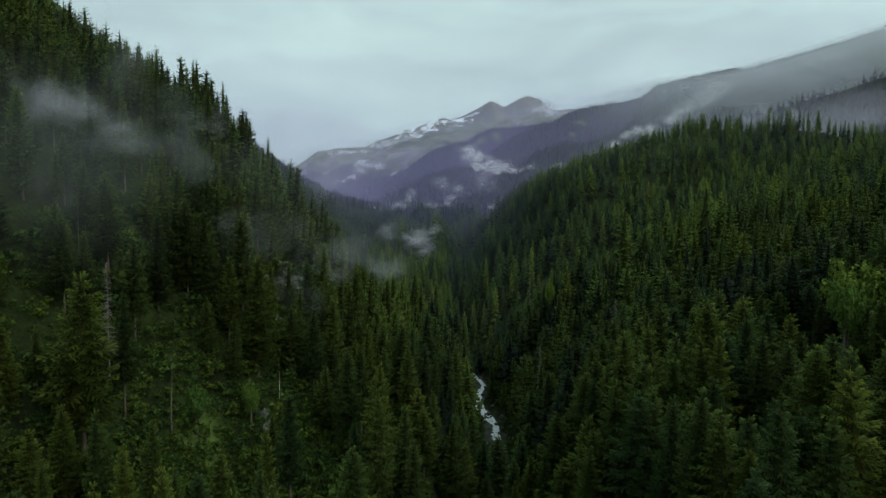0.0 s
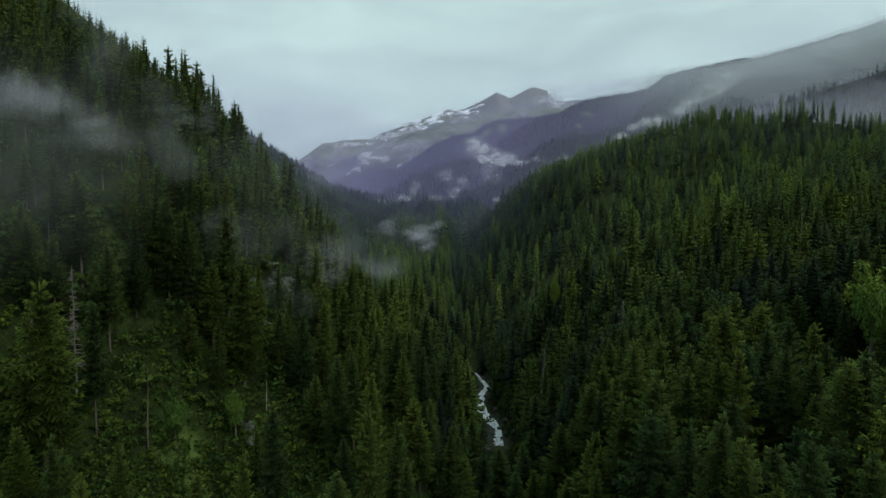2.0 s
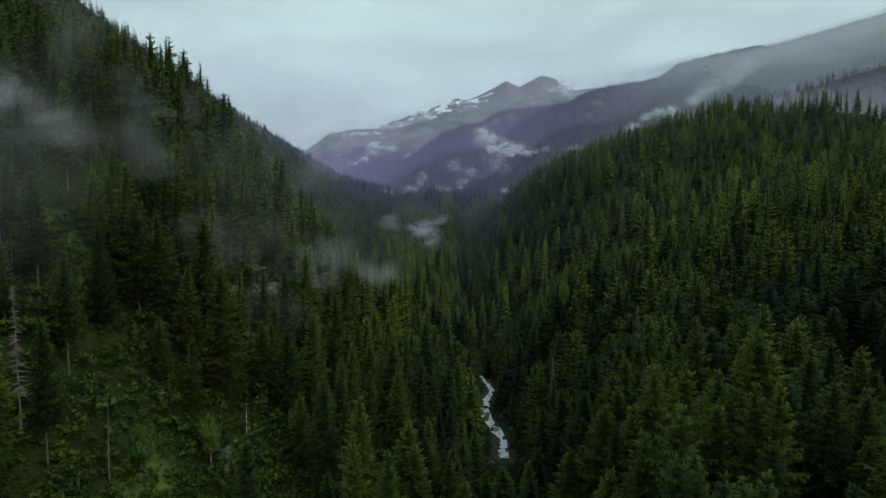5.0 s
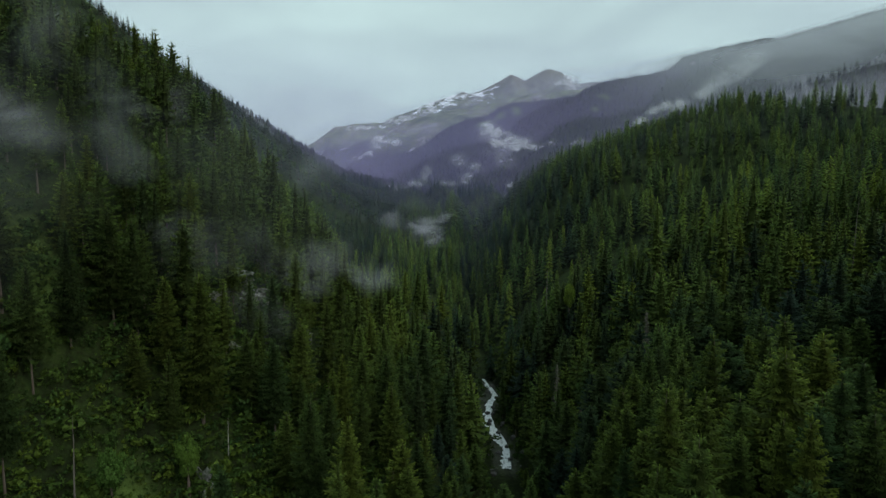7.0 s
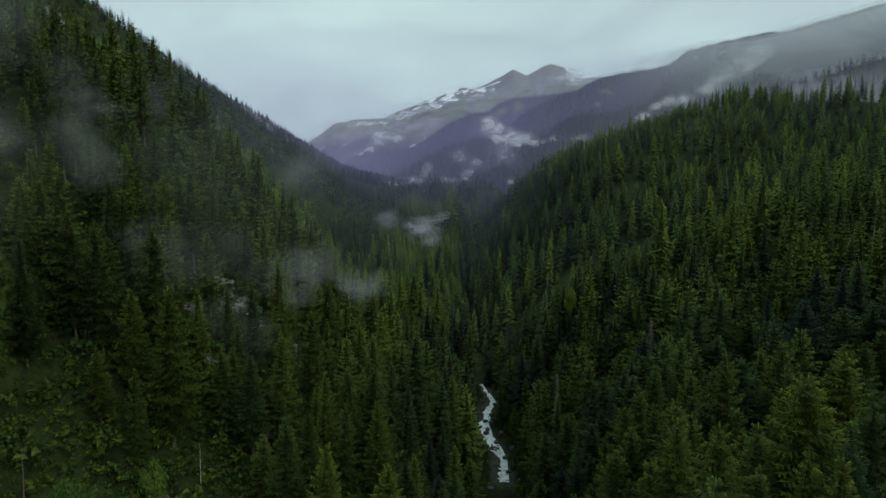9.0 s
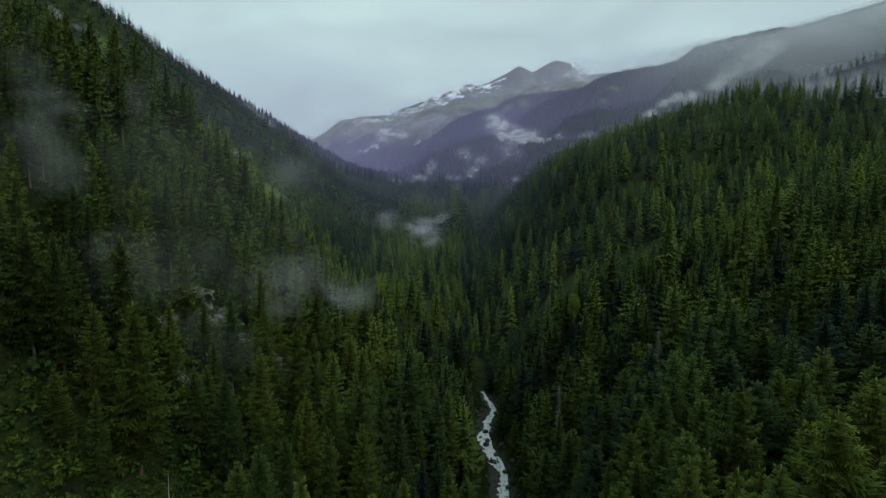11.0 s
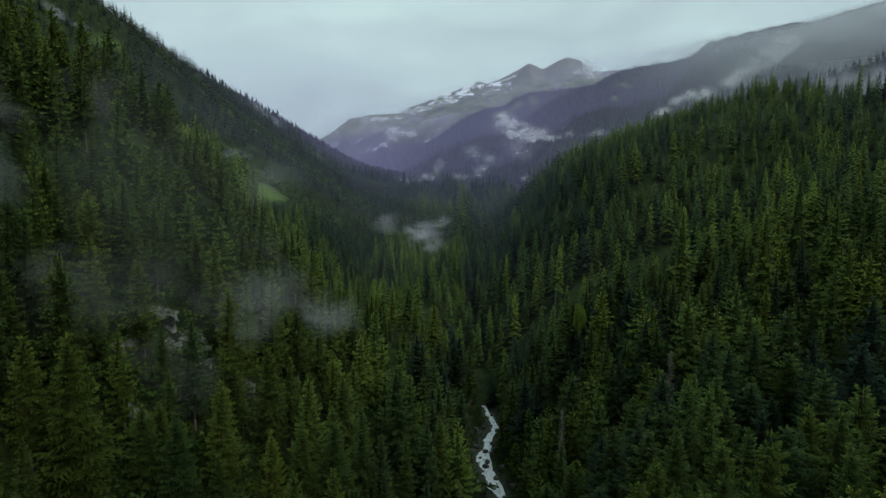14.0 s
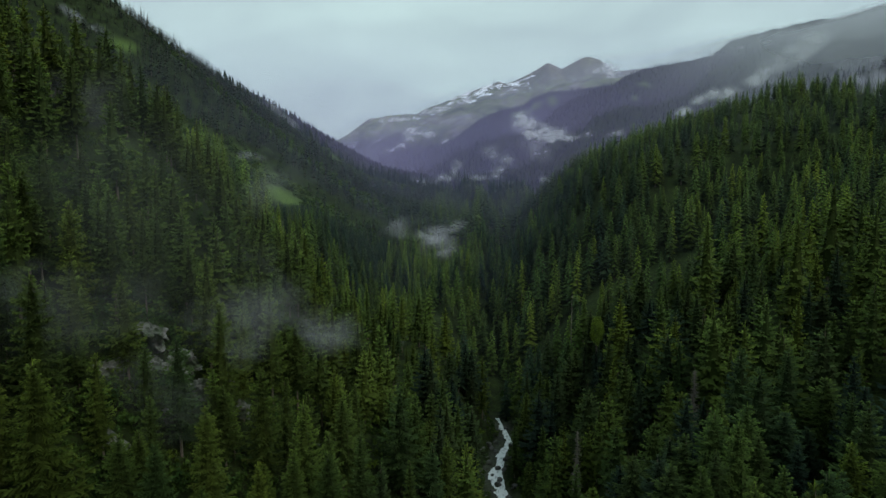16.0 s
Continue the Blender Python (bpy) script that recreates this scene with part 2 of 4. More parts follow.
SNOW_RIDGE = [(-1300, 4160, 60), (-850, 4215, 235), (-785, 4222, 274), (-693, 4233, 351), (-548, 4249, 369), (-384, 4268, 384), (-237, 4284, 447), (-126, 4297, 491), (-15, 4294, 526), (150, 4281, 581),
              (186, 4279, 566), (295, 4270, 604), (385, 4264, 648), (460, 4258, 696), (547, 4252, 652), (652, 4244, 714), (705, 4239, 723), (782, 4227, 700), (864, 4214, 627), (1500, 4100, 640)]


def snow_mountain(x, y):
    fall = larger(ridge(x, y, SNOW_RIDGE, 0.42, 0.5, 42, 3), ridge(x, y, ALP_RIDGE, 0.45, 0.5, 30, 1), 14)
    return fall + 5 * fractal(x, y, 90, 4, 4)


def wooded_land(x, y):
    x, y = np.asarray(x, float), np.asarray(y, float)
    z = near_valley(x, y) + 2.2 * fractal(x, y, 34, 3, 1) * step(4, 20, np.abs(x - river_x(y)))
    rough = fractal(x, y, 260, 4, 2)
    far = step(500, 1500, y)
    soft = np.interp(y, (450, 900), (2, 22))
    # the wooded ridge east of the gorge, which keeps off the river and the bench
    keep_off = 0.9 * np.maximum(0, 66 - (x - river_x(y))) + 0.55 * np.maximum(0, 520 - y)
    z = larger(z, ridge(x, y, NEAR_RIDGE, 0.38, 0.38) - keep_off + 5 * rough, 4)
    for crest, slope, back in ((WEST_RIDGE, 0.75, 0.5), (EAST_RIDGE, 0.5, 0.5), (PURPLE_RIDGE, 0.5, 0.5), (MIDDLE_RIDGE, 0.5, 0.5)):
        z = larger(z, ridge(x, y, crest, slope, back, 16 + 14 * far, 2) + 5 * rough, soft)
    return z


def ground_z(x, y):
    return np.maximum(wooded_land(x, y), snow_mountain(np.asarray(x, float), np.asarray(y, float)))


def avalanche_tracks(x, y):
    """Open tracks that run down the western ridge, where only grass and scrub grow."""
    return step(0.05, 0.35, fractal(0.28 * x + 0.25 * y, y, 85, 3, 3)) * step(560, 700, y) * step(1900, 1500, y) * step(-60, -140, x)


# One sheet of land, finer near the flight and reaching past the last mountains.
def land_sheet():
    around = np.concatenate([np.linspace(-180, -48, 40, endpoint=False), np.linspace(-48, 48, 420), np.linspace(48, 180, 41)[1:]])
    out = np.concatenate([[0.0], np.geomspace(22, 900, 150), np.linspace(900, 4500, 190)[1:], [4700, 4900]])
    a, r = np.meshgrid(np.radians(around), out, indexing="ij")
    x, y = 10 + r * np.sin(a), 45 + r * np.cos(a)
    z = ground_z(x, y)
    na, nr = a.shape
    verts = np.stack([x.ravel(), y.ravel(), z.ravel()], 1)
    i, j = np.meshgrid(np.arange(na - 1), np.arange(nr - 1), indexing="ij")
    k = (i * nr + j).ravel()
    faces = np.stack([k, k + 1, k + nr + 1, k + nr], 1)
    return verts, faces


def mesh_from(name, verts, faces, materials, slots=None, fields=None, smooth=False):
    """One mesh from arrays of corners and of faces with three or four corners each."""
    me = bpy.data.meshes.new(name)
    n, size = faces.shape
    me.vertices.add(len(verts))
    me.vertices.foreach_set("co", np.ascontiguousarray(verts, np.float32).ravel())
    me.loops.add(n * size)
    me.loops.foreach_set("vertex_index", np.ascontiguousarray(faces, np.int32).ravel())
    me.polygons.add(n)
    me.polygons.foreach_set("loop_start", np.arange(0, n * size, size, dtype=np.int32))
    for m in materials:
        me.materials.append(m)
    if slots is not None:
        me.polygons.foreach_set("material_index", np.ascontiguousarray(slots, np.int32))
    me.polygons.foreach_set("use_smooth", np.full(n, smooth))
    for key, values in (fields or {}).items():
        me.attributes.new(key, "FLOAT", "POINT").data.foreach_set("value", np.ascontiguousarray(values, np.float32))
    me.update(calc_edges=True)
    return me


def ground_material():
    mat, nodes, links, out = node_material("mountain_ground")
    geo = nodes.new("ShaderNodeNewGeometry")
    pos = geo.outputs["Position"]
    fine, mid, big = noise_node(nodes, links, 0.9, 7, 0.65, pos), noise_node(nodes, links, 0.11, 6, 0.6, pos), noise_node(nodes, links, 0.006, 8, 0.62, pos)
    forest = ramp_node(nodes, links, fine, [(0.3, (0.012, 0.012, 0.007)), (0.55, (0.018, 0.028, 0.009)), (0.75, (0.035, 0.05, 0.013))])
    herbs = ramp_node(nodes, links, mid, [(0.35, (0.5, 0.5, 0.45)), (0.65, (1.3, 1.4, 1.0))])
    base = mix_node(nodes, links, 1.0, forest, herbs, "MULTIPLY")
    meadow = ramp_node(nodes, links, noise_node(nodes, links, 0.45, 7, 0.7, pos), [(0.3, (0.05, 0.09, 0.02)), (0.7, (0.09, 0.13, 0.03))])
    base = mix_node(nodes, links, attribute(nodes, "meadow"), base, meadow)
    stone = ramp_node(nodes, links, fine, [(0.3, (0.07, 0.068, 0.065)), (0.7, (0.26, 0.25, 0.24))])
    alp = ramp_node(nodes, links, big, [(0.36, (0.075, 0.1, 0.035)), (0.5, (0.13, 0.16, 0.06)), (0.6, (0.16, 0.165, 0.11)), (0.72, (0.24, 0.235, 0.22))])
    crags = noise_node(nodes, links, 0.028, 8, 0.7, pos)
    alp = mix_node(nodes, links, 1.0, alp, ramp_node(nodes, links, crags, [(0.32, (0.45, 0.45, 0.5)), (0.68, (1.5, 1.5, 1.45))]), "MULTIPLY")
    base = mix_node(nodes, links, attribute(nodes, "alp"), base, alp)
    base = mix_node(nodes, links, attribute(nodes, "stone"), base, stone)
    streaks = nodes.new("ShaderNodeMapping")
    streaks.inputs["Scale"].default_value = (0.013, 0.006, 0.03)
    links.new(pos, streaks.inputs["Vector"])
    patch = noise_node(nodes, links, 1.0, 9, 0.68, streaks.outputs["Vector"])
    lying = math_node(nodes, links, "ADD", patch, math_node(nodes, links, "MULTIPLY", attribute(nodes, "snow"), 0.26))
    snow = ramp_node(nodes, links, lying, [(0.70, (0, 0, 0)), (0.735, (1, 1, 1))])
    snow = math_node(nodes, links, "MULTIPLY", snow, math_node(nodes, links, "MULTIPLY", attribute(nodes, "snow"), 6.0, clamp=True))
    base = mix_node(nodes, links, snow, base, (0.8, 0.82, 0.85))
    bsdf = nodes.new("ShaderNodeBsdfPrincipled")
    links.new(base, bsdf.inputs["Base Color"])
    bsdf.inputs["Roughness"].default_value = 0.95
    bsdf.inputs["Specular IOR Level"].default_value = 0.1
    bump = nodes.new("ShaderNodeBump")
    bump.inputs["Strength"].default_value, bump.inputs["Distance"].default_value = 0.9, 0.5
    links.new(fine, bump.inputs["Height"])
    links.new(bump.outputs["Normal"], bsdf.inputs["Normal"])
    links.new(bsdf.outputs["BSDF"], out.inputs["Surface"])
    return mat


def blob(x, y, cx, cy, rx, ry, turn=0.0):
    c, s = math.cos(radians(turn)), math.sin(radians(turn))
    u, v = (x - cx) * c + (y - cy) * s, -(x - cx) * s + (y - cy) * c
    return np.clip(1.6 - 1.6 * np.hypot(u / rx, v / ry) + 0.35 * fractal(x, y, 30, 3, 5), 0, 1)


# Open grass: centre, half sizes and turn of each clearing.
CLEARINGS = [(-170, 718, 22, 26, 20), (-286, 1444, 14, 60, 8), (-392, 845, 24, 14, 20), (-86, 189, 6, 13, 40), (-60, 172, 10, 12, 0),
             (532, 2147, 14, 50, 20), (487, 2064, 12, 30, 10), (264, 2868, 40, 45, 0), (192, 2890, 40, 30, 0), (330, 2850, 30, 60, 0)]


def meadow_field(x, y):
    m = np.zeros(np.shape(x))
    for c in CLEARINGS:
        m = np.maximum(m, blob(x, y, *c))
    return m


def alp_field(x, y):
    high = snow_mountain(x, y)
    return step(-12, 12, high - wooded_land(x, y)) * step(2300, 2600, y) * step(150, 250, high + 45 * fractal(x, y, 160, 3, 2))


def snow_field(x, y, z):
    level = [(cx, cy, 0.0) for cx, cy, _ in SNOW_RIDGE]
    away = -ridge(x, y, level, 1.0, 1.0)
    band = step(430, 140, away) * step(-560, -400, x) * step(420, 260, x)
    return alp_field(x, y) * np.clip(0.22 * step(400, 560, z) + 0.6 * band, 0, 1.2)


land_verts, land_faces = land_sheet()
lx, ly, lz = land_verts.T
land_mesh = mesh_from("ground", land_verts, land_faces, [ground_material()], smooth=True, fields={
    "meadow": np.maximum(meadow_field(lx, ly), 0.55 * avalanche_tracks(lx, ly)),
    "alp": alp_field(lx, ly),
    "snow": snow_field(lx, ly, lz),
    "stone": 0.75 * alp_field(lx, ly) * step(440, 600, lz + 60 * fractal(lx, ly, 120, 3, 1)) + step(6.5, 4, np.abs(lx - river_x(ly))) * step(288, 300, ly) * step(416, 404, ly) * 0.25,
})
ground = tagged(new("ground", land_mesh), "mountain valley floor and slopes of moss, grass, rock and snow", "ground", kind="structure")

# ---- spruces ----
def spruce_arrays(seed, whorls, per, twigs, bare=0.1, radius=0.13, hang=1.0, core=True, top_light=1.0):
    """A spruce of height 1: corners, triangles, and the lightness painted at each corner: new growth, plus daylight on
    top and shade inside.
    Every whorl holds drooping branches with upturned ends; each branch is a feather of side twigs with a fringe of
    hanging twigs below."""
    r = np.random.RandomState(seed)
    verts, faces, shoot_light = [], [], []

    def add(points, tip):
        base = len(verts)
        verts.extend(points)
        shoot_light.extend(tip)
        faces.append((base, base + 1, base + 2))

    lean = r.uniform(-0.012, 0.012, 2)
    thin_side, thin = r.uniform(0, 6.283), r.uniform(0.0, 0.25)
    span = 0.975 - bare
    for w in range(whorls):
        f = (w + r.uniform(-0.3, 0.3)) / whorls
        h = bare + span * min(max(f, 0), 1) ** 0.92
        rest = (0.985 - h) / span
        shape = min(0.82, 1.05 * rest ** 0.74) * (1.0 if rest < 0.78 else 1.0 - 1.1 * (rest - 0.78))
        reach = radius * (1.1 * shape + 0.06) * r.uniform(0.84, 1.14)
        count = per if rest > 0.1 else max(3, per - 2)
        turn = r.uniform(0, 6.28)
        # Daylight painted by height: tree tops lighter, lower whorls darker.
        young = top_light * (0.22 + 0.78 * h ** 1.6)
        for b in range(count):
            if r.rand() < 0.06:
                continue
            a = turn + 6.283 * (b + r.uniform(-0.35, 0.35)) / count
            length = reach * r.uniform(0.72, 1.22) * (1 - thin * max(0, np.cos(a - thin_side)))
            fall = (0.8 if rest < 0.05 else 0.3 - 1.0 * min(1, rest * 1.9)) + r.uniform(-0.12, 0.12)
            curl = 0.08 + 0.5 * min(1, rest * 2)
            out = np.array([np.cos(a), np.sin(a), 0.0])
            side = np.array([-out[1], out[0], 0.0])
            stem = np.array([lean[0] * h, lean[1] * h, h + r.uniform(-0.45, 0.45) * span / whorls])

            def along(q):
                return stem + out * length * q + np.array([0, 0, length * (fall * q + curl * q * q)])

            half = (0.52 if twigs > 3 else 0.6) / twigs
            for k in range(twigs):
                q = (k + 0.75) / (twigs + 0.35)
                p0, p1 = along(max(0.02, q - half)), along(min(1.0, q + half * 0.8))
                tw = (0.2 * length + 0.018 if twigs > 2 else 0.36 * length) * (1.1 - 0.7 * q)
                # Inner ends and hanging twigs get darker values, shade put into the colour.
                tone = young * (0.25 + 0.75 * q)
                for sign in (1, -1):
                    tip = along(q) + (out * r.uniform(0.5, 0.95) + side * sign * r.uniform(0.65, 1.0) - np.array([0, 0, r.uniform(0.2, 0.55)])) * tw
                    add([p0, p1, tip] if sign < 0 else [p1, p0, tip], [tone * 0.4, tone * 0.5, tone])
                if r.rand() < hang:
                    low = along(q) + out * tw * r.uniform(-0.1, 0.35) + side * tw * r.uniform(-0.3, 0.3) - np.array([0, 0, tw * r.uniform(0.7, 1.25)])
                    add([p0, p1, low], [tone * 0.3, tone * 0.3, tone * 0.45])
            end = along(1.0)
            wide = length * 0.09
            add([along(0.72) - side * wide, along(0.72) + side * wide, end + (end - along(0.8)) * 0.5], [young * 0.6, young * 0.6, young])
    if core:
        # the dense heart of old twigs: an added plain cone, its shade put into the colour
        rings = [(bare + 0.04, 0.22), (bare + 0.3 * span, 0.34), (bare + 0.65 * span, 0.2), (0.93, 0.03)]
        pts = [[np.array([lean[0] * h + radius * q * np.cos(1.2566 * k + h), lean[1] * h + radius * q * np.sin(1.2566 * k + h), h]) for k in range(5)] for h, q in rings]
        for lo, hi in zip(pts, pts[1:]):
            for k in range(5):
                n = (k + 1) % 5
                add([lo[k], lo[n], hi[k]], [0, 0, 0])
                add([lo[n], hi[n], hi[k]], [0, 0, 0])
    # the leading shoot
    t = np.array([lean[0], lean[1], 0])
    for a in (0.0, 2.094, 4.189):
        add([t + (0.0055 * np.cos(a), 0.0055 * np.sin(a), 0.94), t + (0.0055 * np.cos(a + 2.094), 0.0055 * np.sin(a + 2.094), 0.94), t + (0, 0, 1.0)], [0.4, 0.4, 1])
    return np.array(verts, float), np.array(faces, int), np.array(shoot_light, float)


def plain_spruce_arrays(seed, boughs, radius, bare=0.06, wide=0.4):
    """A spruce of height 1 for the middle distance: drooping kite-shaped boughs all the way up, in no regular rows."""
    r = np.random.RandomState(seed)
    v, f, s = [], [], []
    for b in range(boughs):
        h = bare + (0.97 - bare) * min(1.0, ((b + r.uniform(0, 1)) / boughs) ** 0.85)
        rest = 1 - h
        reach = radius * (min(0.85, 1.1 * rest ** 0.74) + 0.05) * r.uniform(0.75, 1.2)
        a = b * 2.4 + r.uniform(-0.5, 0.5)
        out, side = np.array([np.cos(a), np.sin(a), 0]), np.array([-np.sin(a), np.cos(a), 0])
        half = reach * wide * r.uniform(0.75, 1.25)
        fall = reach * (0.55 * min(1, rest * 3) - 0.25) * r.uniform(0.7, 1.3)
        up = np.array([0, 0, 1.0])
        k = len(v)
        # Light put into the colour: boughs pale with height and towards their ends.
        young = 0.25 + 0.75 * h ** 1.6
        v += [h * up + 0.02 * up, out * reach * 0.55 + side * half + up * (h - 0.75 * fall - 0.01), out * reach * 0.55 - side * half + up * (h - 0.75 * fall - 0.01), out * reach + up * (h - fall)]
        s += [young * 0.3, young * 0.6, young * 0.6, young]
        f += [(k, k + 2, k + 3), (k, k + 3, k + 1)]
    k = len(v)
    v += [np.array([0.008, 0, 0.93]), np.array([-0.005, 0.007, 0.93]), np.array([-0.005, -0.007, 0.93]), np.array([0, 0, 1.0])]
    s += [0.5, 0.5, 0.5, 1]
    f += [(k, k + 1, k + 3), (k + 1, k + 2, k + 3), (k + 2, k, k + 3)]
    return np.array(v, float), np.array(f, int), np.array(s, float)


def trunk_arrays(sides, rings, radius=0.0105, seed=0, top=0.97):
    r = np.random.RandomState(seed)
    v, f = [], []
    for k in range(rings + 1):
        q = k / rings
        rad = radius * (1 - 0.93 * q) * (1.35 if k == 0 else 1)
        off = r.uniform(-1, 1, 2) * 0.003 * (0 < k < rings)
        for s in range(sides):
            a = 6.283 * s / sides
            v.append((off[0] + rad * np.cos(a), off[1] + rad * np.sin(a), q * top - 0.05 * (k == 0)))
    for k in range(rings):
        for s in range(sides):
            a, b = k * sides + s, k * sides + (s + 1) % sides
            f += [(a, b, b + sides), (a, b + sides, a + sides)]
    return np.array(v, float), np.array(f, int)


def with_trunk(crown, trunk):
    """Crown and trunk in one set of arrays; the trunk's triangles take the second material."""
    (cv, cf, cs), (tv, tf) = crown, trunk
    return np.vstack([cv, tv]), np.vstack([cf, tf + len(cv)]), np.concatenate([cs, np.zeros(len(tv))]), np.concatenate([np.zeros(len(cf), int), np.ones(len(tf), int)])


def planted(models, spots, seed):
    """Joins copies of the models at the spots (x, y, z, height, width, tint) into arrays."""
    r = np.random.RandomState(seed)
    pick, turn = r.randint(0, len(models), len(spots)), r.uniform(0, 6.283, len(spots))
    V, F, S, T, M, base = [], [], [], [], [], 0
    for k, (v, f, s, m) in enumerate(models):
        rows = np.where(pick == k)[0]
        if not len(rows):
            continue
        x, y, z, h, w, tint = spots[rows].T
        c, sn = np.cos(turn[rows])[:, None], np.sin(turn[rows])[:, None]
        px = (v[None, :, 0] * c - v[None, :, 1] * sn) * (h * w)[:, None] + x[:, None]
        py = (v[None, :, 0] * sn + v[None, :, 1] * c) * (h * w)[:, None] + y[:, None]
        pz = v[None, :, 2] * h[:, None] + z[:, None]
        V.append(np.stack([px, py, pz], -1).reshape(-1, 3))
        F.append((f[None] + (base + np.arange(len(rows)) * len(v))[:, None, None]).reshape(-1, 3))
        base += len(rows) * len(v)
        S.append(np.tile(s, len(rows)))
        T.append(np.repeat(tint, len(v)))
        M.append(np.tile(m, len(rows)))
    return np.vstack(V), np.vstack(F), np.concatenate(S), np.concatenate(T), np.concatenate(M)


def wood(name, models, spots, seed, label, mats):
    v, f, s, t, m = planted(models, spots, seed)
    me = mesh_from(name, v, f, mats, slots=m, fields={"shoot_light": s, "tint": t})
    return tagged(new(name, me), label, "forest", kind="stuff")


# Where trees stand: chance spots with a real spacing, thinned in clearings, by the water and on high ground.
BROADLEAF_PLACE = (130, 186)
# Marked trees that tower out of the canopy: east, along the valley, height of the tip.
MARKED = [(58, 99, -31), (54, 110, -36), (81, 126, -28), (78, 140, -28), (41, 146, -52), (46, 147, -41), (65, 158, -32), (85, 186, -31), (94, 215, -35),
          (82, 232, -34), (98, 274, -26), (95, 288, -26), (88, 320, -29), (126, 304, 1), (153, 310, 5), (148, 327, 12), (107, 331, 0), (79, 343, -33),
          (-73, 136, -14), (-60, 197, -16), (-51, 196, -15), (-76, 200, 12), (-62, 240, 13), (-49, 269, 0), (-75, 292, 25), (-97, 291, 50), (-94, 264, 51),
          (-91, 301, 49), (-30, 196, -50), (-11, 292, -39), (-4, 289, -52), (-17, 237, -37)]
# Gaps round dead and single trees: east, along the valley, radius.
GAPS = [(87, 276, 7), (87, 268, 5), (55, 285, 6), (55, 277, 5), (-17, 233, 6), (-19, 226, 6), (-73.6, 146, 5), (-68, 161, 6), (-44, 189, 5)]


def tree_spots(seed):
    r = np.random.RandomState(seed)
    found = []
    for near, far, spacing in ((25, 420, 7.9), (420, 800, 7.7), (800, 1500, 9.6), (1500, 3500, 14.0)):
        gx, gy = np.meshgrid(np.arange(-far, far, spacing), np.arange(-60, far, spacing * 0.95))
        gx, gy = gx.ravel() + r.uniform(-0.46, 0.46, gx.size) * spacing, gy.ravel() + r.uniform(-0.46, 0.46, gx.size) * spacing
        d, a = np.hypot(gx - 10, gy - 45), np.degrees(np.arctan2(gx - 10, gy - 25))
        keep = (d >= near) & (d < far) & (np.abs(a) < 46)
        found.append(np.stack([gx[keep], gy[keep]], 1))
    # the woods go on beside and behind, more loosely
    gx, gy = np.meshgrid(np.arange(-620, 640, 10.5), np.arange(-300, 640, 10.5))
    gx, gy = gx.ravel() + r.uniform(-4.5, 4.5, gx.size), gy.ravel() + r.uniform(-4.5, 4.5, gx.size)
    keep = np.abs(np.degrees(np.arctan2(gx - 10, gy - 25))) >= 46
    found.append(np.stack([gx[keep], gy[keep]], 1))
    x, y = np.vstack(found).T
    z = ground_z(x, y)
    bank = np.where((y > 296) & (y < 406), np.where(x > river_x(y), 6.8, 9 + 4 * step(305, 325, y) * step(375, 350, y)), np.where((y > 258) & (y < 300), np.where(x > river_x(y), 4.0, 8.0), 0.0))
    keep = np.abs(x - river_x(y)) > bank
    keep &= meadow_field(x, y) < 0.25
    keep &= r.rand(len(x)) > 0.85 * avalanche_tracks(x, y)
    keep &= alp_field(x, y) < 0.4 + 0.3 * r.rand(len(x))
    keep &= r.rand(len(x)) > np.clip(step(3300, 3450, y) + step(340, 400, z) * (y > 1500) * (x > 700), 0, 1)
    # no trees where a crest hides them
    wx, wy, _ = np.array(WEST_RIDGE, float).T
    ex, ey, _ = np.array(PURPLE_RIDGE, float).T
    keep &= ~((y > 700) & (x < np.interp(y, wy, wx) - 30)) & ~((x > 230) & (y > np.interp(x, ex, ey) + 40) & (y < 2700)) & ~((x > -300) & (y > 3060))
    keep &= (fractal(x, y, 45, 3, 2) > -0.8) | (y > 400)
    keep &= r.rand(len(x)) > 0.4 * step(-0.05, 0.5, smooth_noise(x, y, 19, 5))
    keep &= r.rand(len(x)) > 0.72 * blob(x, y, -40, 168, 52, 66, -20)
    keep &= r.rand(len(x)) > 0.55 * step(-40, -25, x) * step(28, 15, x) * step(215, 190, y)
    keep &= np.hypot(x - BROADLEAF_PLACE[0], y - BROADLEAF_PLACE[1]) > 8
    keep &= np.hypot(x + 50, y - 238) > 10
    for mx, my, reach in GAPS:
        keep &= np.hypot(x - mx, y - my) > reach
    for mx, my, _ in MARKED:
        keep &= np.hypot(x - mx, y - my) > 4.2
    x, y, z = x[keep], y[keep], z[keep]
    h = 26.5 + 4.5 * smooth_noise(x, y, 60, 3) + r.uniform(-9.0, 6.5, len(x))
    h = np.where(r.rand(len(x)) < 0.16, h * r.uniform(0.4, 0.75, len(x)), h)
    h = h * np.where(x > 60, np.interp(z, (-100, -30, 30, 300), (1.02, 0.98, 0.68, 0.58)), np.interp(z, (-100, 60, 300), (1.02, 1.0, 0.72))) * np.where(y > 1500, 0.8, 1.0)
    h = np.where(y > 520, h * 0.95 * r.uniform(0.6, 1.12, len(x)), h)
    # young growth below the steep meadow
    young = (np.abs(x - 24 + 0.319 * (y - 97)) < 26) & (y > 480) & (y < 722)
    h = np.where(young, np.clip(15.6 - 0.0356 * (y - 97) - 8 - z, 6, h), h)
    w = r.uniform(0.75, 1.22, len(x)) * np.interp(h, (10, 30), (1.2, 0.98)) * np.where(x < -5, 0.84, np.where((x > 48) & (y < 260), 1.14, 1.0))
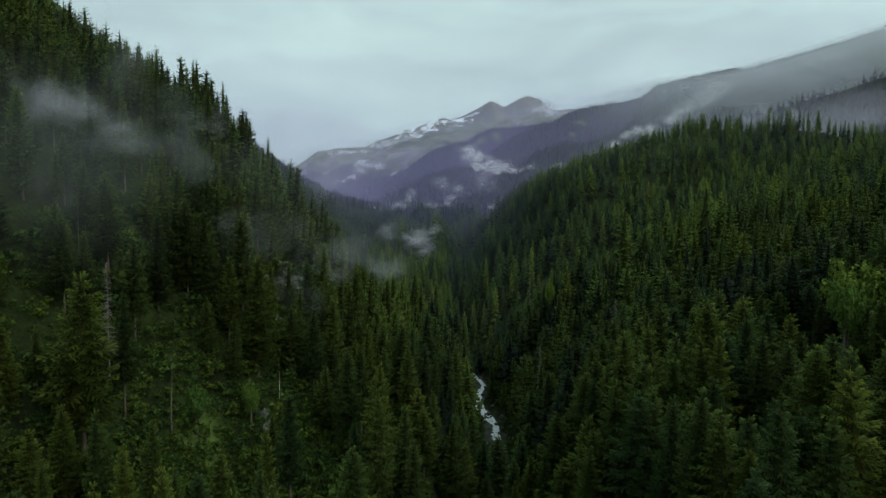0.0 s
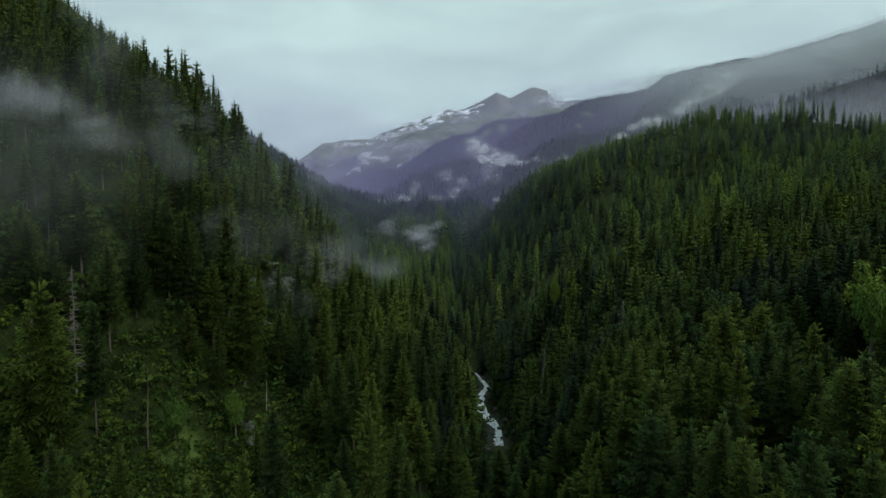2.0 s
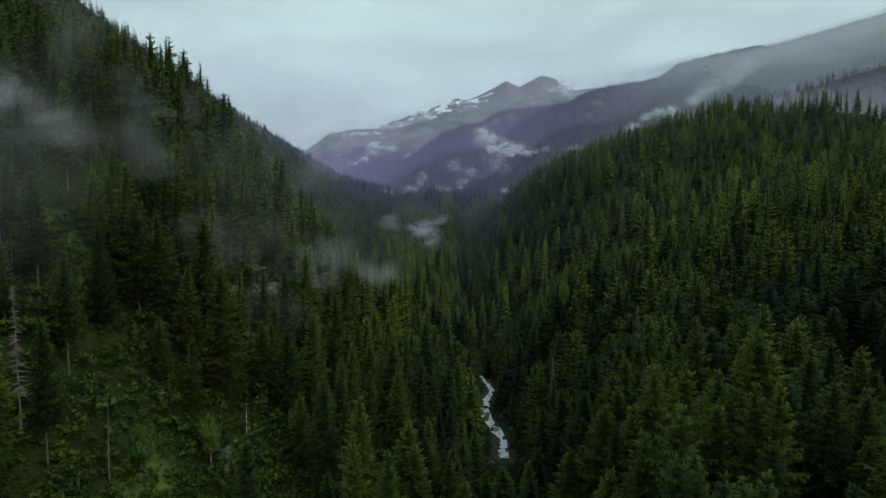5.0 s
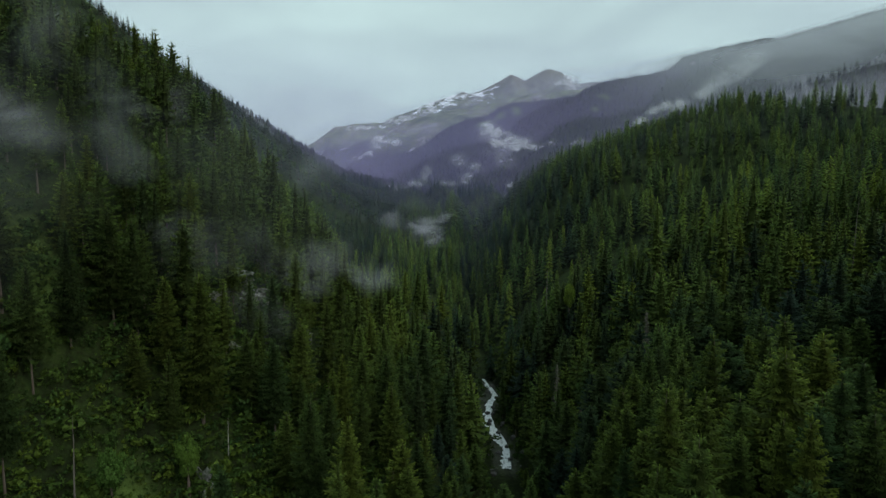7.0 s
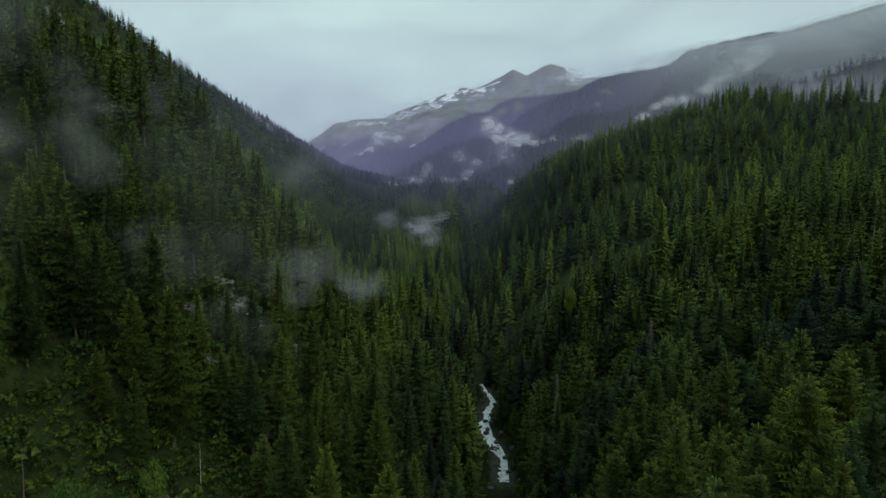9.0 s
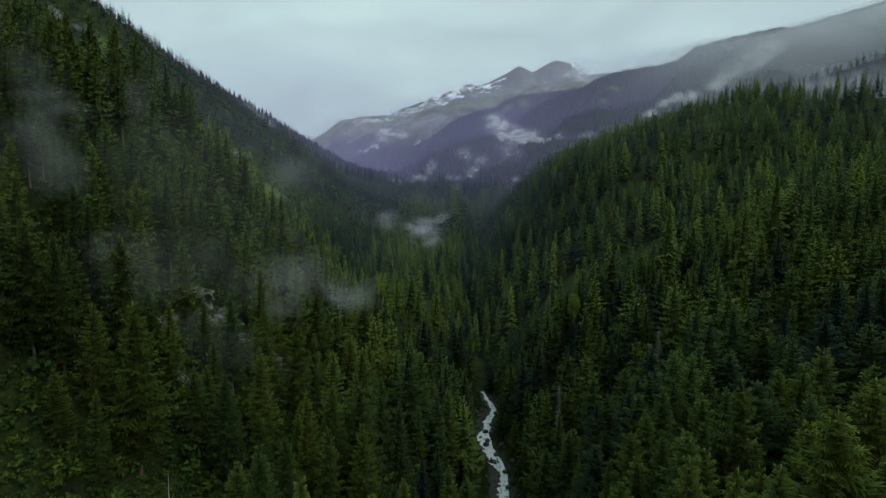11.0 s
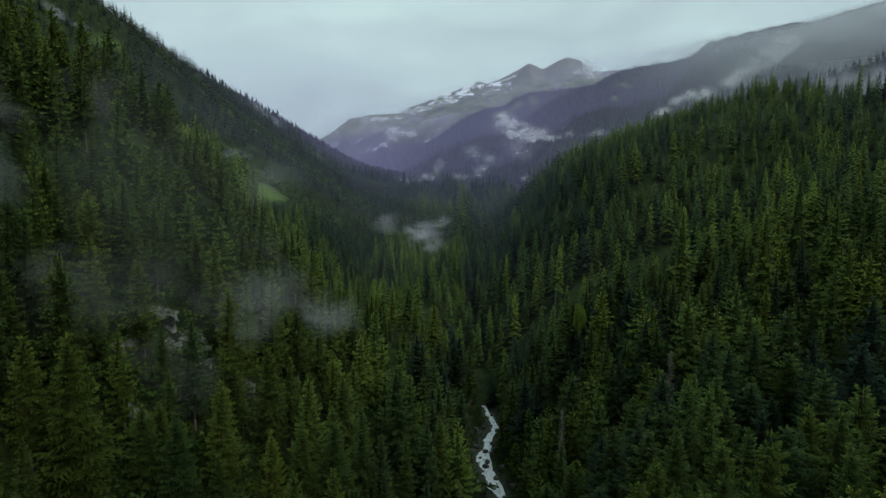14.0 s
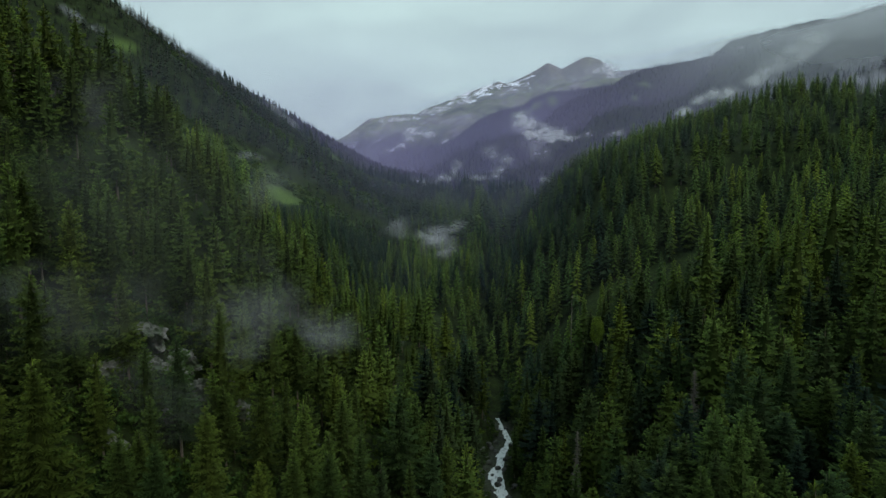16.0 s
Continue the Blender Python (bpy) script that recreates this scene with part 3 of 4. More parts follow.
    tint = np.clip(0.38 + 0.32 * fractal(x, y, 90, 2, 4) + r.normal(0, 0.27, len(x)), 0, 1)
    # Western ridge: the blue dark of its haze is put into the tree tint.
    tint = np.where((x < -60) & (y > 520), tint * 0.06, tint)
    # Far woods darkened so that the violet haze sheets show on them.
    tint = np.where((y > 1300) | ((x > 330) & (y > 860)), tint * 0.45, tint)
    # How light each slope lies is put into the tint, along with its hue.
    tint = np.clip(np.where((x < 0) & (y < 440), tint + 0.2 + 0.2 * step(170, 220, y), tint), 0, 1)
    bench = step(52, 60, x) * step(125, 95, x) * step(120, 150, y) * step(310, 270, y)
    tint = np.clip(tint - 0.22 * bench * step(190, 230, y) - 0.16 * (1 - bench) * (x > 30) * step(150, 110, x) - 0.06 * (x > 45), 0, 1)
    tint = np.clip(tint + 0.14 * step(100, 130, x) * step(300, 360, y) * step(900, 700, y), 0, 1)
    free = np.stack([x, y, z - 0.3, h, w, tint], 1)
    mark = np.array(MARKED, float)
    mz = ground_z(mark[:, 0], mark[:, 1])
    mh = np.clip(mark[:, 2] - mz, 24, 40)
    return np.vstack([free, np.stack([mark[:, 0], mark[:, 1], mark[:, 2] - mh, mh, r.uniform(0.95, 1.15, len(mark)), r.uniform(0.5, 1, len(mark))], 1)])


spots = tree_spots(7)
gone = np.hypot(spots[:, 0] - 12, spots[:, 1] - 50)
beside = np.abs(np.degrees(np.arctan2(spots[:, 0] - 10, spots[:, 1] - 25))) >= 46
gone = np.where(beside, np.where(gone < 170, 340, np.maximum(gone, 700)), gone)
order = np.argsort(gone)
spots, gone = spots[order], gone[order]
NEAR = 300
fine_models = [spruce_arrays(20 + k, (34, 38, 32, 36)[k % 4], 7, 5, bare=(0.14, 0.24, 0.1, 0.32, 0.2, 0.12, 0.27, 0.17)[k],
                             radius=(0.185, 0.165, 0.2, 0.175, 0.205, 0.18, 0.16, 0.195)[k], hang=0.45) for k in range(8)]
close_models = [with_trunk(spruce_arrays(30 + k, 29, 6, 4, bare=0.1 + 0.04 * k, radius=0.165 + 0.014 * (k % 3), hang=0.35), trunk_arrays(5, 3)) for k in range(6)]
mid_models = [with_trunk(spruce_arrays(40 + k, 21, 5, 2, bare=0.1 + 0.03 * k, radius=0.165 + 0.014 * (k % 3), hang=0.3), trunk_arrays(4, 2)) for k in range(6)]
low_models = [with_trunk(plain_spruce_arrays(60 + k, 70, 0.15 + 0.014 * (k % 3)), trunk_arrays(3, 1)) for k in range(6)]


def cone_arrays(seed, tiers, sides):
    r = np.random.RandomState(seed)
    v, f, s = [], [], []
    for k in range(tiers):
        z0, z1 = 0.08 + 0.8 * k / tiers, min(1.0, 0.08 + 0.8 * k / tiers + 1.25 / (tiers + 0.2))
        rad = 0.19 * (1 - 0.82 * k / tiers)
        base = len(v)
        for q in range(sides):
            a = 6.283 * (q + r.uniform(-0.3, 0.3)) / sides
            v.append((rad * np.cos(a) * r.uniform(0.7, 1.2), rad * np.sin(a) * r.uniform(0.7, 1.2), z0 + r.uniform(-0.04, 0.04)))
            s.append(0.4)
        v.append((0, 0, z1 if k < tiers - 1 else 1.0))
        s.append(0.4)
        f += [(base + q, base + (q + 1) % sides, base + sides) for q in range(sides)]
    return np.array(v, float), np.array(f, int), np.array(s, float), np.zeros(len(f), int)


far_models = [with_trunk(plain_spruce_arrays(80 + k, 20, 0.18 + 0.02 * (k % 3), wide=0.55), trunk_arrays(3, 1, 0.012)) for k in range(5)]
last_models = [cone_arrays(90 + k, 2, 4) for k in range(4)]

grove = spots[:NEAR]
rest, dist = spots[NEAR:], gone[NEAR:]
mats = [needle_wood, spruce_bark]
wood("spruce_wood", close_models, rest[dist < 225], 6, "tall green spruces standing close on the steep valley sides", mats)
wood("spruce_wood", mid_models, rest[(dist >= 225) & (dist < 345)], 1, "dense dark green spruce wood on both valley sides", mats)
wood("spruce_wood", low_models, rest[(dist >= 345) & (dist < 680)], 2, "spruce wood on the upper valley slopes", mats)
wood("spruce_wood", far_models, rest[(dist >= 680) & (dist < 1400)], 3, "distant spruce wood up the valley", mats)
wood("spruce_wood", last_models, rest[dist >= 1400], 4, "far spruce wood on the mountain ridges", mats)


def spruce_tree(model, trunk):
    root = new("spruce_tree")
    crown = new("crown", model)
    stem = new("trunk", trunk)
    crown.parent = stem.parent = root
    return tagged(root, "tall dark green spruce with drooping branches", "tree", "spruces of the valley")


trunk_v, trunk_f = trunk_arrays(7, 5)
trunk_mesh = mesh_from("trunk", trunk_v, trunk_f, [spruce_bark], smooth=True)
first = []
for v, f, s in fine_models:
    first.append(spruce_tree(mesh_from("crown", v, f, [needle_single], fields={"shoot_light": s}), trunk_mesh))
chance = np.random.RandomState(5)
for k, (x, y, z, h, w, tint) in enumerate(grove):
    m = Matrix.Translation((x, y, z)) @ Matrix.Rotation(chance.uniform(0, 6.28), 4, "Z") @ Matrix.Diagonal((h * w, h * w, h, 1))
    if k < len(first):
        first[k].matrix_basis = m
    else:
        copy_thing(first[k % len(first)], Matrix.Identity(4)).matrix_basis = m

# ---- the torrent ----
def water_material():
    mat, nodes, links, out = node_material("white_water")
    pos = nodes.new("ShaderNodeNewGeometry").outputs["Position"]
    m = nodes.new("ShaderNodeMapping")
    m.inputs["Scale"].default_value = (0.8, 0.45, 0.8)
    links.new(pos, m.inputs["Vector"])
    foam, fine = noise_node(nodes, links, 0.75, 7, 0.68, m.outputs["Vector"]), noise_node(nodes, links, 3.0, 6, 0.7, pos)
    white = ramp_node(nodes, links, foam, [(0.36, (0, 0, 0)), (0.47, (1, 1, 1))])
    base = mix_node(nodes, links, white, (0.09, 0.11, 0.11), ramp_node(nodes, links, fine, [(0.3, (0.5, 0.53, 0.55)), (0.7, (0.86, 0.88, 0.88))]))
    bsdf = nodes.new("ShaderNodeBsdfPrincipled")
    links.new(base, bsdf.inputs["Base Color"])
    bsdf.inputs["Roughness"].default_value = 0.35
    bump = nodes.new("ShaderNodeBump")
    bump.inputs["Strength"].default_value, bump.inputs["Distance"].default_value = 0.7, 0.25
    links.new(foam, bump.inputs["Height"])
    links.new(bump.outputs["Normal"], bsdf.inputs["Normal"])
    links.new(bsdf.outputs["BSDF"], out.inputs["Surface"])
    return mat


def torrent():
    ys, us = np.arange(297, 411, 0.6), np.linspace(-1, 1, 13)
    y, u = np.meshgrid(ys, us, indexing="ij")
    half = np.interp(y, (60, 296, 322, 347, 356, 368, 384, 396, 412, 640), (2.4, 2.4, 2.6, 5.2, 5.0, 2.2, 2.4, 2.0, 1.6, 1.6)) + 0.7 * smooth_noise(y, y * 0, 7, 2)
    x = river_x(y) + u * half
    drop = 0.35 * np.abs(smooth_noise(x, y, 2.2, 1)) + 0.5 * smooth_noise(x * 0, y, 9, 4)
    z = ground_z(river_x(y), y) + 0.5 + drop
    n = len(us)
    i, j = np.meshgrid(np.arange(len(ys) - 1), np.arange(n - 1), indexing="ij")
    k = (i * n + j).ravel()
    me = mesh_from("torrent", np.stack([x.ravel(), y.ravel(), z.ravel()], 1), np.stack([k, k + 1, k + n + 1, k + n], 1), [water_material()], smooth=True)
    return tagged(new("water", me), "white foaming mountain torrent between wet boulders", "river", kind="structure")


torrent()


def stone_mesh(name, seed, mat, size=(1, 1, 1), cuts=2, jag=0.3):
    """A broken boulder: a ball pushed in and out along its corners, with flat facets."""
    bm = bmesh.new()
    bmesh.ops.create_icosphere(bm, subdivisions=cuts, radius=1)
    r = random.Random(seed)
    planes = [(Vector((r.gauss(0, 1), r.gauss(0, 1), r.gauss(0, 1))).normalized(), r.uniform(0.55, 0.85)) for _ in range(9)]
    for v in bm.verts:
        for n, d in planes:
            over = v.co.dot(n) - d
            if over > 0:
                v.co -= n * over
        v.co *= 1 + jag * (0.7 * noise.noise(v.co * 1.7 + Vector((seed, 0, 0))) + 0.5 * noise.noise(v.co * 4.3 + Vector((0, seed, 0))))
        v.co = Vector((v.co.x * size[0], v.co.y * size[1], v.co.z * size[2]))
    me = bpy.data.meshes.new(name)
    bm.to_mesh(me)
    bm.free()
    me.materials.append(mat)
    return me


boulder_kinds = [stone_mesh("boulder", k, wet_rock, (1, 1.15, 0.75)) for k in range(4)]
chance = random.Random(11)
# Boulders that split the water: along the valley, offset across it, size.
for y, off, size in [(343, 1.6, 1.5), (347, 3.4, 1.3), (351, 0.6, 0.9), (338, -2.2, 1.0), (357, 2.2, 1.4), (361, -3.2, 1.8), (333, 2.6, 1.6), (326, -2.0, 1.2),
                     (318, 1.8, 1.1), (372, -2.4, 1.5), (379, 2.6, 1.3), (386, -2.6, 1.6), (365, 3.0, 1.2), (311, -2.4, 1.4), (305, 2.2, 1.2), (398, 2.1, 1.2)]:
    ob = new("boulder", boulder_kinds[chance.randrange(4)])
    ob.matrix_basis = pose(float(river_x(y)) + off, y, float(ground_z(river_x(y), y)) + 0.5 + 0.35 * size, 0, 0, chance.uniform(0, 360)) @ Matrix.Scale(size, 4)
    tagged(ob, "dark wet boulder in the foaming torrent", "boulder", "boulders in the torrent")
for k in range(46):
    y = chance.uniform(288, 420)
    side = chance.choice((-1, 1))
    off = side * chance.uniform(4.5, 8.5)
    x = float(river_x(y)) + off
    size = chance.uniform(0.6, 1.7)
    ob = new("boulder", boulder_kinds[chance.randrange(4)])
    ob.matrix_basis = pose(x, y, float(ground_z(x, y)) + 0.25 * size, 0, 0, chance.uniform(0, 360)) @ Matrix.Scale(size, 4)
    tagged(ob, "grey mossy boulder on the bank of the torrent", "boulder", "boulders on the banks")

# ---- rock faces on the west slope ----
for k, (x, y, w, h) in enumerate([(-56, 243, 5, 3), (-48.5, 244, 4.5, 3.6), (-52, 238, 3, 2), (-56.7, 227, 3, 2.2), (-45, 229, 2.6, 2.4), (-49.6, 217, 3.2, 2),
                                  (-43.8, 242, 3, 3), (-37, 248, 3.5, 2.4), (-47.5, 186, 4, 2.6), (-41, 252, 3, 2), (-24, 262, 2.6, 1.8), (-34, 214, 2.4, 1.6)]):
    ob = new("rock_outcrop", stone_mesh("rock_outcrop", 30 + k, cliff_rock, (w * 1.1, w * 0.55, h * 1.15), 4, 0.95))
    ob.matrix_basis = pose(x, y, float(ground_z(x, y)) + 0.3 * h, 18, 0, -40 + 23 * (k % 4))
    tagged(ob, "pale grey rock outcrop among spruces on the steep slope", "rock", "rock outcrops of the slope")


# ---- dead and bare trees ----
def bare_tree_arrays(seed, sticks, reach, low=0.25, radius=0.011):
    r = np.random.RandomState(seed)
    v, f = trunk_arrays(7, 9, radius, seed, top=1.0)
    v, f = list(map(tuple, v)), list(map(tuple, f))
    for _ in range(sticks):
        h, a = r.uniform(low, 0.97), r.uniform(0, 6.283)
        out = reach * (1.05 - h * 0.8) * r.uniform(0.4, 1.1)
        fall = out * r.uniform(-0.15, 0.75)
        b = len(v)
        t = 0.0034
        tip = (out * np.cos(a), out * np.sin(a), h - fall)
        v += [(0, 0, h + t), (-t * np.sin(a), t * np.cos(a), h - t), (t * np.sin(a), -t * np.cos(a), h - t), tip]
        f += [(b, b + 1, b + 3), (b + 1, b + 2, b + 3), (b + 2, b, b + 3)]
    return np.array(v), np.array(f)


def dead_tree(x, y, top, height, sticks, reach, lean, label, mat, seed, low=0.25, radius=0.011):
    root = tagged(new("dead_tree"), label, "dead tree")
    v, f = trunk_arrays(7, 9, radius, seed, top=1.0)
    trunk = new("trunk", mesh_from("trunk", v, f, [mat], smooth=True))
    trunk.parent = root
    if sticks:
        bv, bf = bare_tree_arrays(seed, sticks, reach, low, radius)
        n = len(v)
        bv, bf = bv[n:], bf[len(f):] - n
        branches = new("bare_crown", mesh_from("bare_crown", bv, bf, [mat]))
        branches.parent = root
    root.matrix_basis = pose(x, y, top - height, 0, lean) @ Matrix.Scale(height, 4)
    return root


dead_tree(-66.5, 166, -39.8, 25, 10, 0.03, 2, "tall bare silver-grey trunk of a dead spruce leaning on the slope", dead_wood, 3, radius=0.012)
dead_tree(-73.6, 149, -12.5, 28, 150, 0.11, 0.5, "dead spruce with brown bare branches and a pale trunk", dead_wood, 4, low=0.2, radius=0.007)
dead_tree(-44, 193, -51, 11, 0, 0, 1, "slender pale broken trunk above green shrubs", birch_bark, 5, radius=0.016)
dead_tree(-95, 178, 3, 24, 6, 0.04, 0, "thin pale dead trunk among spruces", dead_wood, 6, radius=0.008)
dead_tree(87, 280, -42, 24, 420, 0.15, 0, "grey dead spruce hung with drooping bare twigs", dead_wood, 7, low=0.3)
dead_tree(55, 289, -65, 26, 360, 0.13, 0, "grey half-dead spruce with thin bare branches", dead_wood, 8, low=0.2)
dead_tree(68, 395, -42, 26, 60, 0.06, 0, "grey dead spruce standing among dark spruces", dead_wood, 9, low=0.3)
dead_tree(150, 258, 2, 24, 16, 0.03, 1, "bare pale trunk on the east slope", dead_wood, 10, radius=0.009)


# ---- broadleaf shrubs and trees ----
def leaf_arrays(seed, clumps, leaves, leaf, flat=0.8):
    """A leafy crown of unit radius on the ground: many small leaf sprays gathered in uneven clumps."""
    r = np.random.RandomState(seed)
    v, f, s = [], [], []
    for _ in range(clumps):
        d = r.normal(0, 1, 3)
        d /= np.linalg.norm(d)
        c = np.array([d[0] * 0.72, d[1] * 0.72, 0.25 + flat * (0.5 + 0.5 * d[2])]) * r.uniform(0.75, 1.1)
        rad = r.uniform(0.22, 0.42)
        for _ in range(leaves):
            o = r.normal(0, 1, 3)
            o /= np.linalg.norm(o)
            p = c + o * rad * r.uniform(0.6, 1.0)
            a, b = r.normal(0, 1, 3), r.normal(0, 1, 3)
            a = a - o * (a @ o) * 0.6
            a /= np.linalg.norm(a)
            b = np.cross(o + 0.4 * b, a)
            b /= np.linalg.norm(b) + 1e-6
            k = len(v)
            v += [p + a * leaf, p - a * leaf * 0.6 + b * leaf * 0.7, p - a * leaf * 0.6 - b * leaf * 0.7]
            f.append((k, k + 1, k + 2))
            s += [0.6, 0.2, 0.2]
    return np.array(v), np.array(f), np.array(s), np.zeros(len(f), int)


shrub_models = [leaf_arrays(k, 6, 11, 0.18) for k in range(4)]


def shrub_spots():
    r = np.random.RandomState(3)
    x, y = r.uniform(-105, 5, 5200), r.uniform(100, 300, 5200)
    d = np.abs(x - river_x(y))
    chance = 1.0 * blob(x, y, -40, 168, 60, 80, -20) + 0.3 + 0.6 * meadow_field(x, y) + 0.5 * np.exp(-d / 9) + 0.5 * (fractal(x, y, 30, 2, 1) > 0.35)
    keep = (r.rand(len(x)) < chance) & (d > 6)
    x, y = x[keep], y[keep]
    ex, ey = r.uniform(20, 62, 620), r.uniform(250, 520, 620)
    e = np.abs(ex - river_x(ey))
    ex, ey = ex[(e > 4.8) & (e < 26)], ey[(e > 4.8) & (e < 26)]
    x, y = np.concatenate([x, ex]), np.concatenate([y, ey])
    h = r.uniform(1.1, 3.4, len(x)) * np.where(r.rand(len(x)) < 0.12, 1.5, 1.0)
    return np.stack([x, y, ground_z(x, y) - 0.3, h, r.uniform(0.8, 1.3, len(x)), r.uniform(0, 1, len(x))], 1)


v, f, s, t, m = planted(shrub_models, shrub_spots(), 9)
tagged(new("shrubs", mesh_from("shrubs", v, f, [broad_leaf], fields={"shoot_light": s, "tint": t})),
       "lush green shrubs and herbs covering the steep clearing", "shrubs", kind="stuff")


def herb_spots():
    r = np.random.RandomState(6)
    x, y = r.uniform(-110, -10, 9000), r.uniform(120, 260, 9000)
    keep = r.rand(len(x)) < 0.8 * np.maximum(meadow_field(x, y), blob(x, y, -50, 170, 45, 65, -20))
    x, y = x[keep], y[keep]
    h = r.uniform(0.4, 1.2, len(x))
    return np.stack([x, y, ground_z(x, y) - 0.1, h, r.uniform(1.0, 2.2, len(x)), r.uniform(0.3, 1, len(x))], 1)


v, f, s, t, m = planted([leaf_arrays(40 + k, 4, 7, 0.3, 0.5) for k in range(3)], herb_spots(), 12)
tagged(new("herbs", mesh_from("herbs", v, f, [broad_leaf], fields={"shoot_light": s, "tint": t})),
       "tall green herbs and ferns on the open slope", "herbs", kind="stuff")


def scrub_spots():
    """Green broadleaf scrub in the avalanche tracks of the western ridge."""
    r = np.random.RandomState(4)
    x, y = r.uniform(-430, -60, 9000), r.uniform(560, 1500, 9000)
    keep = (r.rand(len(x)) < 0.75 * avalanche_tracks(x, y)) & (meadow_field(x, y) < 0.3)
    x, y = x[keep], y[keep]
    h = r.uniform(3, 6.5, len(x))
    return np.stack([x, y, ground_z(x, y) - 0.3, h, r.uniform(0.9, 1.4, len(x)), r.uniform(0.3, 1, len(x))], 1)


scrub_models = [leaf_arrays(20 + k, 6, 7, 0.26) for k in range(3)]
v, f, s, t, m = planted(scrub_models, scrub_spots(), 10)
tagged(new("scrub", mesh_from("scrub", v, f, [broad_leaf], fields={"shoot_light": s, "tint": t})),
       "green broadleaf scrub on the distant mountainside", "shrubs", kind="stuff")


def broadleaf_tree(x, y, top, radius, seed, label):
    g = float(ground_z(x, y))
    root = tagged(new("broadleaf_tree"), label, "tree", "broadleaf trees among the spruces")
    tv, tf = trunk_arrays(7, 4, 0.03, seed, top=0.8)
    stem = new("trunk", mesh_from("trunk", tv * (top - g), tf, [spruce_bark], smooth=True))
    cv, cf, cs, _ = leaf_arrays(seed, 26, 75, 0.075, 1.0)
    tall = min((top - g) * 0.62, 3.2 * radius)
    crown = new("crown", mesh_from("crown", cv * (radius, radius, tall / 1.35) + (0, 0, (top - g) - tall), cf, [broad_leaf_single], fields={"shoot_light": cs}))
    stem.parent = crown.parent = root
    root.matrix_basis = pose(x, y, g - 0.2)
    return root


broadleaf_tree(*BROADLEAF_PLACE, -17, 8.5, 71, "round bright green broadleaf tree on the wooded bench")
broadleaf_tree(123, 178, -21, 5.5, 72, "round green broadleaf tree beside taller spruces")
broadleaf_tree(72, 352, -45, 3.2, 73, "small bright yellow-green broadleaf tree among dark spruces")
broadleaf_tree(-62, 172, -50, 3.5, 74, "leafy green broadleaf tree on the steep clearing")
broadleaf_tree(-50, 183, -52, 3.0, 75, "leafy green broadleaf tree on the steep clearing")

# ---- mist between the slopes, and tinted sheets that stand in for haze ----
def mist_material(name, colour, thick, size, ragged=0.5):
    """Thin cloud: lets light through, and scatters the daylight that falls on it; thinner towards its rim, in uneven wisps."""
    mat, nodes, links, out = node_material(name)
    pos = nodes.new("ShaderNodeNewGeometry").outputs["Position"]
    m = nodes.new("ShaderNodeMapping")
    m.inputs["Scale"].default_value, m.inputs["Rotation"].default_value = (0.75, 0.3, 1.25), (0, 0.3, 0)
    links.new(pos, m.inputs["Vector"])
    n = noise_node(nodes, links, 1.0 / size, 7, 0.6, m.outputs["Vector"])
    nodes[-1].inputs["Distortion"].default_value = 0.9
    body = attribute(nodes, "body")
    if ragged:
        eaten = math_node(nodes, links, "ADD", body, math_node(nodes, links, "MULTIPLY", math_node(nodes, links, "SUBTRACT", n, 0.5), 4.2 * ragged))
        keep = math_node(nodes, links, "SUBTRACT", eaten, 0.3)
        keep = math_node(nodes, links, "MULTIPLY", keep, 0.62, clamp=True)
        keep = math_node(nodes, links, "MULTIPLY", keep, math_node(nodes, links, "MULTIPLY", body, 1.5, clamp=True))
    else:
        keep = math_node(nodes, links, "MULTIPLY", body, math_node(nodes, links, "ADD", n, 0.5))
    keep = math_node(nodes, links, "MULTIPLY", keep, thick, clamp=True)
    dif, tra = nodes.new("ShaderNodeBsdfDiffuse"), nodes.new("ShaderNodeBsdfTranslucent")
    dif.inputs["Color"].default_value = tra.inputs["Color"].default_value = (*colour, 1)
    both = nodes.new("ShaderNodeMixShader")
    both.inputs["Fac"].default_value = 0.5
    links.new(dif.outputs["BSDF"], both.inputs[1])
    links.new(tra.outputs["BSDF"], both.inputs[2])
    clear = nodes.new("ShaderNodeBsdfTransparent")
    mix = nodes.new("ShaderNodeMixShader")
    links.new(keep, mix.inputs["Fac"])
    links.new(clear.outputs["BSDF"], mix.inputs[1])
    links.new(both.outputs["Shader"], mix.inputs[2])
    links.new(mix.outputs["Shader"], out.inputs["Surface"])
    return mat


